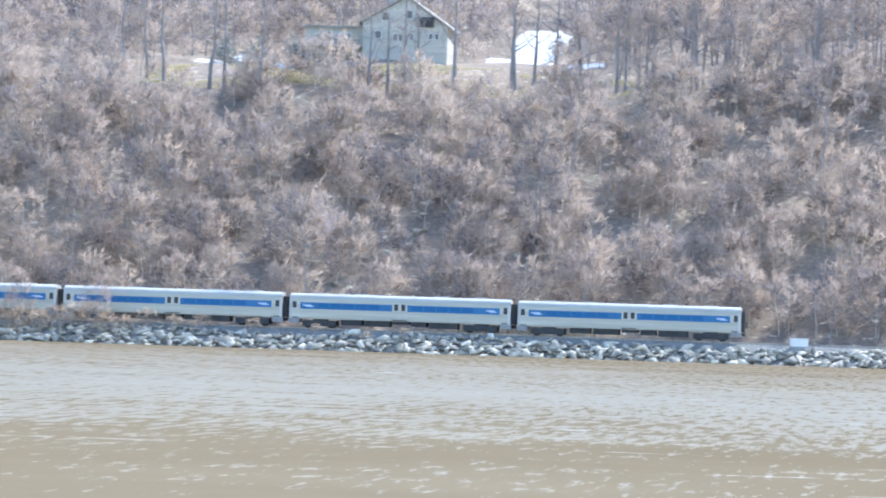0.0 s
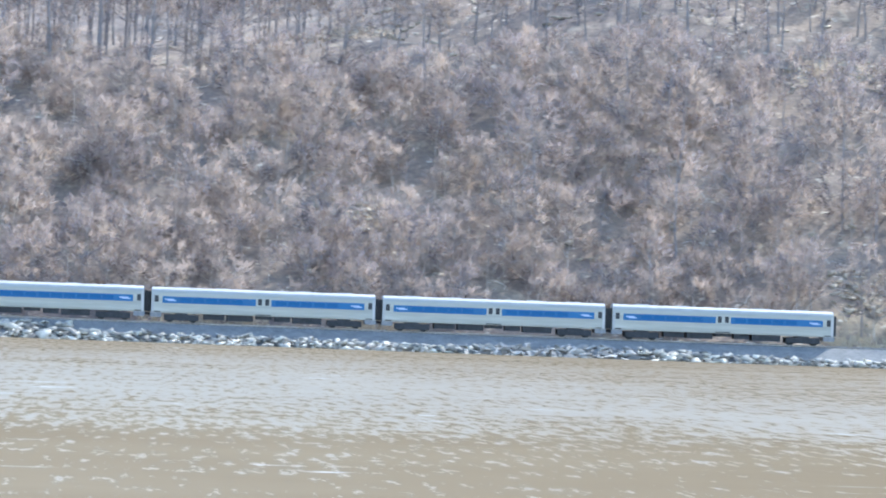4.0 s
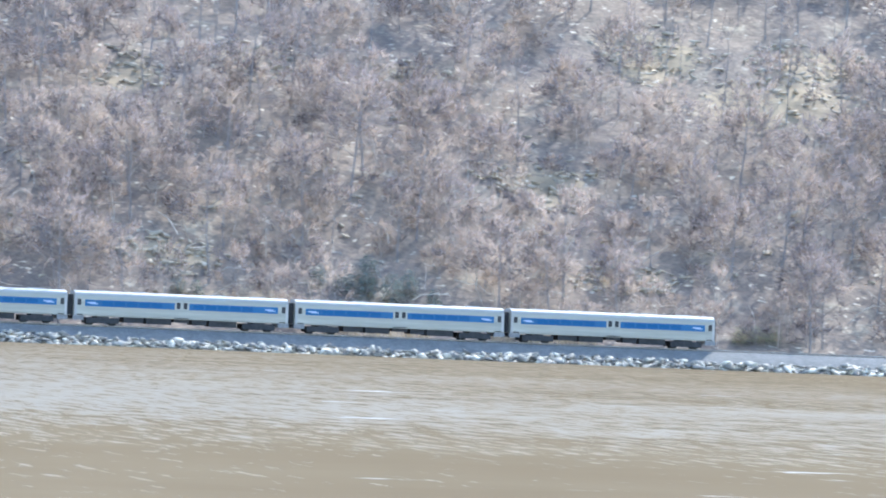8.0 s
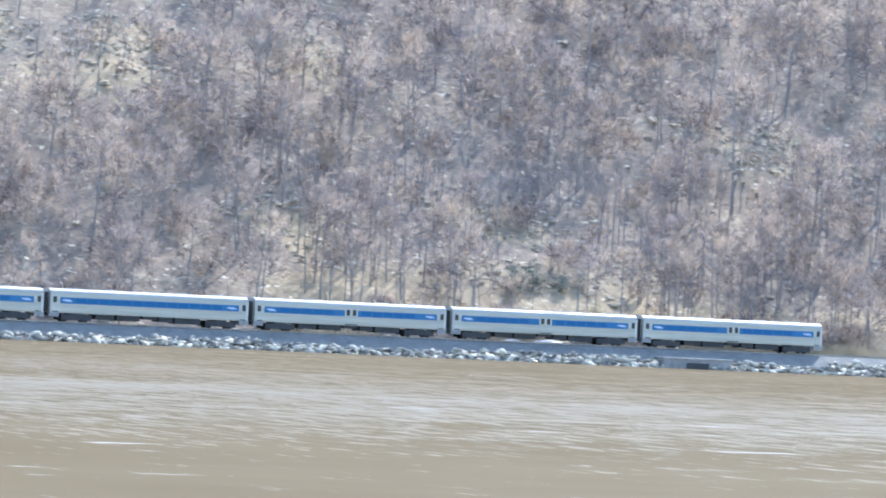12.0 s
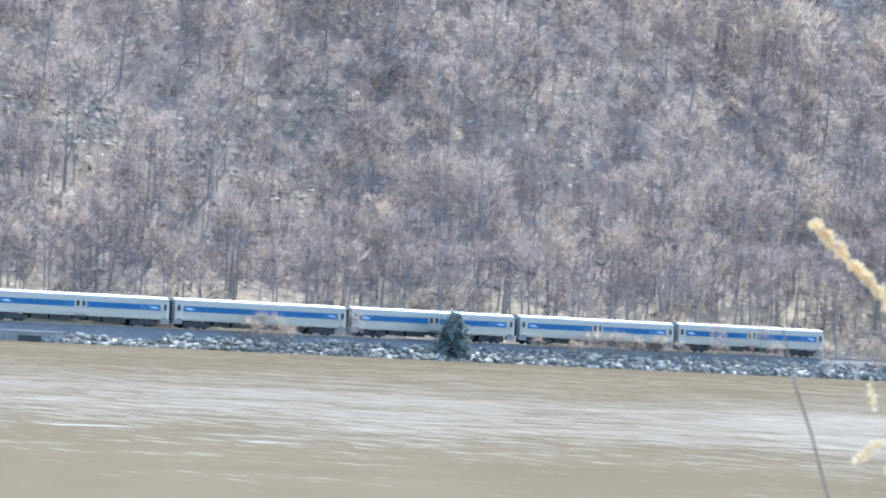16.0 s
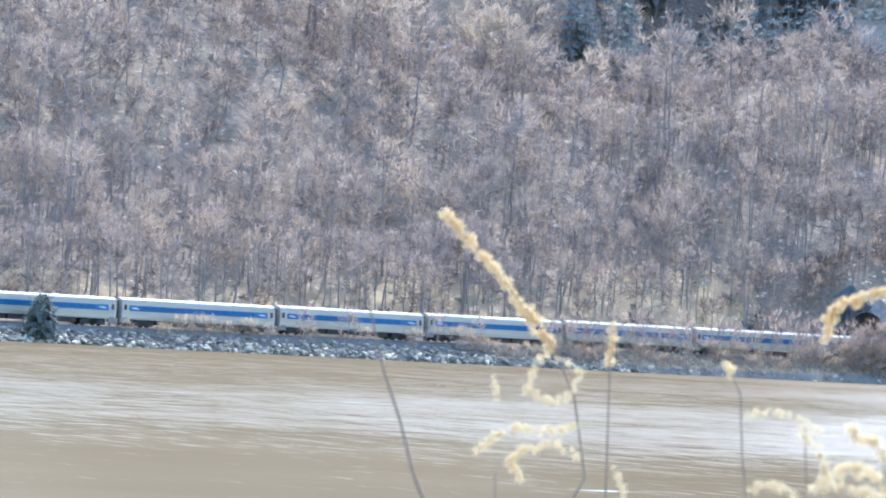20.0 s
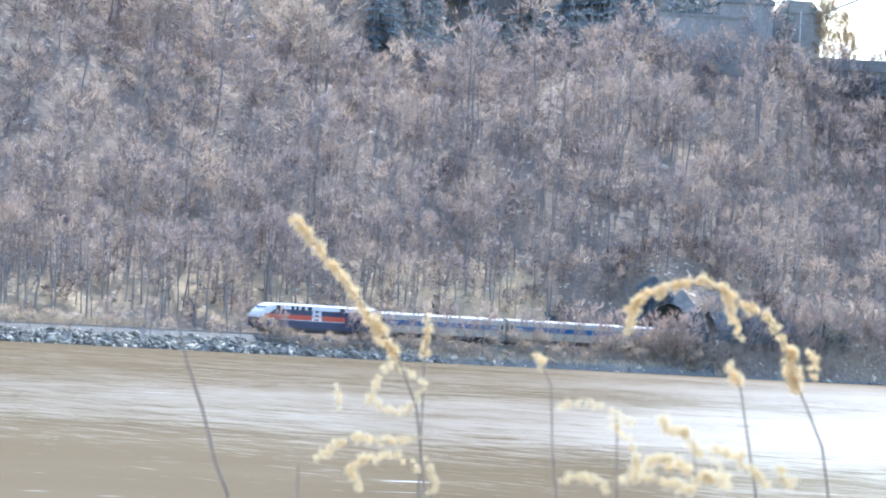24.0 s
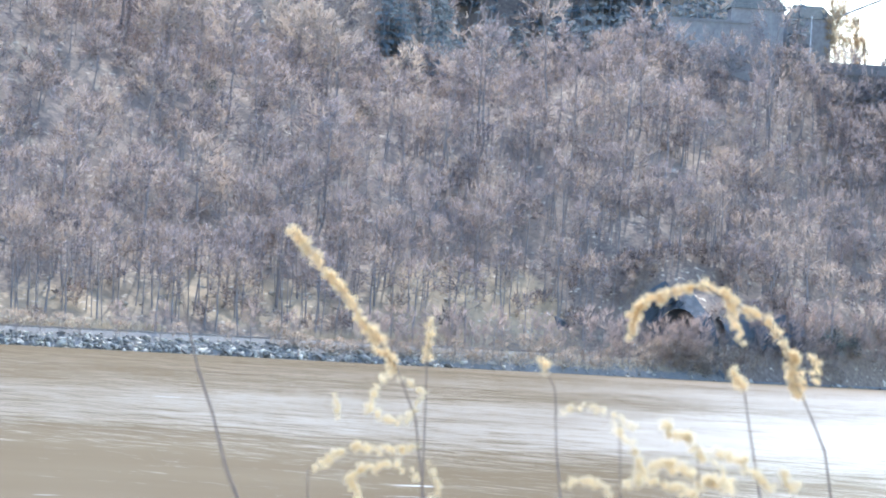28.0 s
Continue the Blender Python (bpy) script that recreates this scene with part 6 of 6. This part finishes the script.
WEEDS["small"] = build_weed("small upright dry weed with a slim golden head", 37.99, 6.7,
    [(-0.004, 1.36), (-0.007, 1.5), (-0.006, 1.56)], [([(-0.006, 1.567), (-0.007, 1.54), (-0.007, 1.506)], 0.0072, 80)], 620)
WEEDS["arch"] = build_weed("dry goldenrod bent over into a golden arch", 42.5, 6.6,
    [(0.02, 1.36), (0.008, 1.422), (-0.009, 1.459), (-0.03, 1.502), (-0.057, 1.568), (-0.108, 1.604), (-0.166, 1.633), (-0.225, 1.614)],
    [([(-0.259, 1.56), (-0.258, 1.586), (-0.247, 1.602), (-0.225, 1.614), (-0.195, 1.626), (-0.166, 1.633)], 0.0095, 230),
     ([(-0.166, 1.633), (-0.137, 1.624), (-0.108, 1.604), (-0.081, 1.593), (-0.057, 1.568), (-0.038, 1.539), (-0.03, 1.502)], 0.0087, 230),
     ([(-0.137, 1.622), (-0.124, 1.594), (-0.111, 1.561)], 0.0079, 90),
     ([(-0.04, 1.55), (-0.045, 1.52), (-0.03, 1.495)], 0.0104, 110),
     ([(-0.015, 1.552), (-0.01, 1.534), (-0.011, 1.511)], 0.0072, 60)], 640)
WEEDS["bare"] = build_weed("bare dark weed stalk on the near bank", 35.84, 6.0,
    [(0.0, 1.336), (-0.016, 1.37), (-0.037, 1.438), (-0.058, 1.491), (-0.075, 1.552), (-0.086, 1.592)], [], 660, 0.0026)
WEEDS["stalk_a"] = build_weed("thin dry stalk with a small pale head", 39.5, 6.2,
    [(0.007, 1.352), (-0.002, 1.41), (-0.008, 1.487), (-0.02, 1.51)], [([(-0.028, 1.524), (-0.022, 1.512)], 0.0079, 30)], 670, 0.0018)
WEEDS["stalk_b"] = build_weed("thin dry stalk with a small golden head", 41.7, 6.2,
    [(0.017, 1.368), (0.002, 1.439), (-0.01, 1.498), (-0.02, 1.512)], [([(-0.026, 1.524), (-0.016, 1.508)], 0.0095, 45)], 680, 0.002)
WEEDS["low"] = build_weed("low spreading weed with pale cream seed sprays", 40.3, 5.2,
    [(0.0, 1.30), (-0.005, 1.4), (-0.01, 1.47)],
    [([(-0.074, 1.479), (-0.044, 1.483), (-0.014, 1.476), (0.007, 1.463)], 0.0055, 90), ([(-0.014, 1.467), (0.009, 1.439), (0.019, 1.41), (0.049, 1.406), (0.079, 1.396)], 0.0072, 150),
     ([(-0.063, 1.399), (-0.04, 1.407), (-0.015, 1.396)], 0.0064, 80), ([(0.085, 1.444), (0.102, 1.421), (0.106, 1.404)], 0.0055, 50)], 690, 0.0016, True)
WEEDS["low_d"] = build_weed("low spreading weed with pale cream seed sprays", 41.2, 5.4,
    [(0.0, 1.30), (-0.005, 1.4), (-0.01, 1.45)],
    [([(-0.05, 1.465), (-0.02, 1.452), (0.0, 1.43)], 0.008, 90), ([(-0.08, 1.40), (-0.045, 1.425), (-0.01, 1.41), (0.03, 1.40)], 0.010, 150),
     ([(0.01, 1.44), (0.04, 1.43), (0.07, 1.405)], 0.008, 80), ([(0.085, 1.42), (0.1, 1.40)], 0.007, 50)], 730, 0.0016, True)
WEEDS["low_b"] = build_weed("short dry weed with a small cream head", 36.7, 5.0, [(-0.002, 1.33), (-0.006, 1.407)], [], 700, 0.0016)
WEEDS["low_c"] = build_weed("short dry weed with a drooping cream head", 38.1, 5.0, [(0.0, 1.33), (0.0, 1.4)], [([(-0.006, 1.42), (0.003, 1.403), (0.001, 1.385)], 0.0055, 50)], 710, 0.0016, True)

# degrees of lean in the wind, and for the plume a lift of the whole weed, fitted to the camera's view
PLUME_SWAY = [(0, 0, 0), (4, 2, 0.01), (8, -2, 0.01), (12, 1, 0), (15, -2, 0.01), (15.5, -2.9, 0.011), (16, -3.45, 0.01), (16.5, -3.95, 0.007), (17, -3.35, 0.011), (17.5, 0.35, 0.052), (18, -1.25, 0.008),
              (18.5, 0.7, 0.018), (19, -0.55, 0.036), (19.5, -1.7, 0.034), (20, -1.55, 0.016), (20.5, -1.0, 0.009), (21.5, 0.2, 0.01), (22.5, 0.95, 0.012), (23, -0.25, -0.012), (23.5, 0.35, 0.005),
              (24, 0.6, 0.013), (24.5, 1.35, 0.009), (25, 4.2, 0.044), (25.5, 1.0, 0.026), (26, 2.9, 0.012), (26.5, 1.55, 0.008), (27, 1.1, 0.006), (27.5, 1.75, 0.019), (28, 0, 0)]
ARCH_SWAY = [(0, 0), (6, 0.6), (12, -0.4), (18, 0.5), (22.5, 0.24), (23, 0.3), (23.5, 0.2), (24, 0.4), (24.5, 0.35), (25, 1.3), (25.5, 0.6), (26, 1.1), (26.5, 0.3), (27, 0.05), (27.5, -0.08), (28, 0)]
STALK_SWAY = [(0, 0), (8, 0.4), (16, -0.3), (18.5, 0.06), (20.5, -0.1), (22.5, 0.15), (24, 0.3), (25, 0.45), (26, 0.5), (27, 0.05), (28, 0)]
SMALL_SWAY = [(0, 0), (8, 0.5), (17.5, 1.1), (18, 0), (18.5, 0.8), (19, 1.0), (19.5, 0.25), (20, -0.2), (20.5, 0), (24, 0.4), (25, 2.0), (26, 1.2), (27, 0.3), (28, 0)]


def motions():
    for car, at in train:
        walk(car, train_rows(at))
    weed, base = WEEDS["plume"]
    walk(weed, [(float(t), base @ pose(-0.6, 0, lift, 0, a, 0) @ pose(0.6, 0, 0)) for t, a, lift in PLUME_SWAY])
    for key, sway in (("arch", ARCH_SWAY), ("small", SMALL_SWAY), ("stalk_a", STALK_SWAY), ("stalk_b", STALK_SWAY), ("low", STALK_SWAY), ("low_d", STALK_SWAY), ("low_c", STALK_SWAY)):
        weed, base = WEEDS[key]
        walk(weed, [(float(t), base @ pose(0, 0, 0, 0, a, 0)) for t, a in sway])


motions()
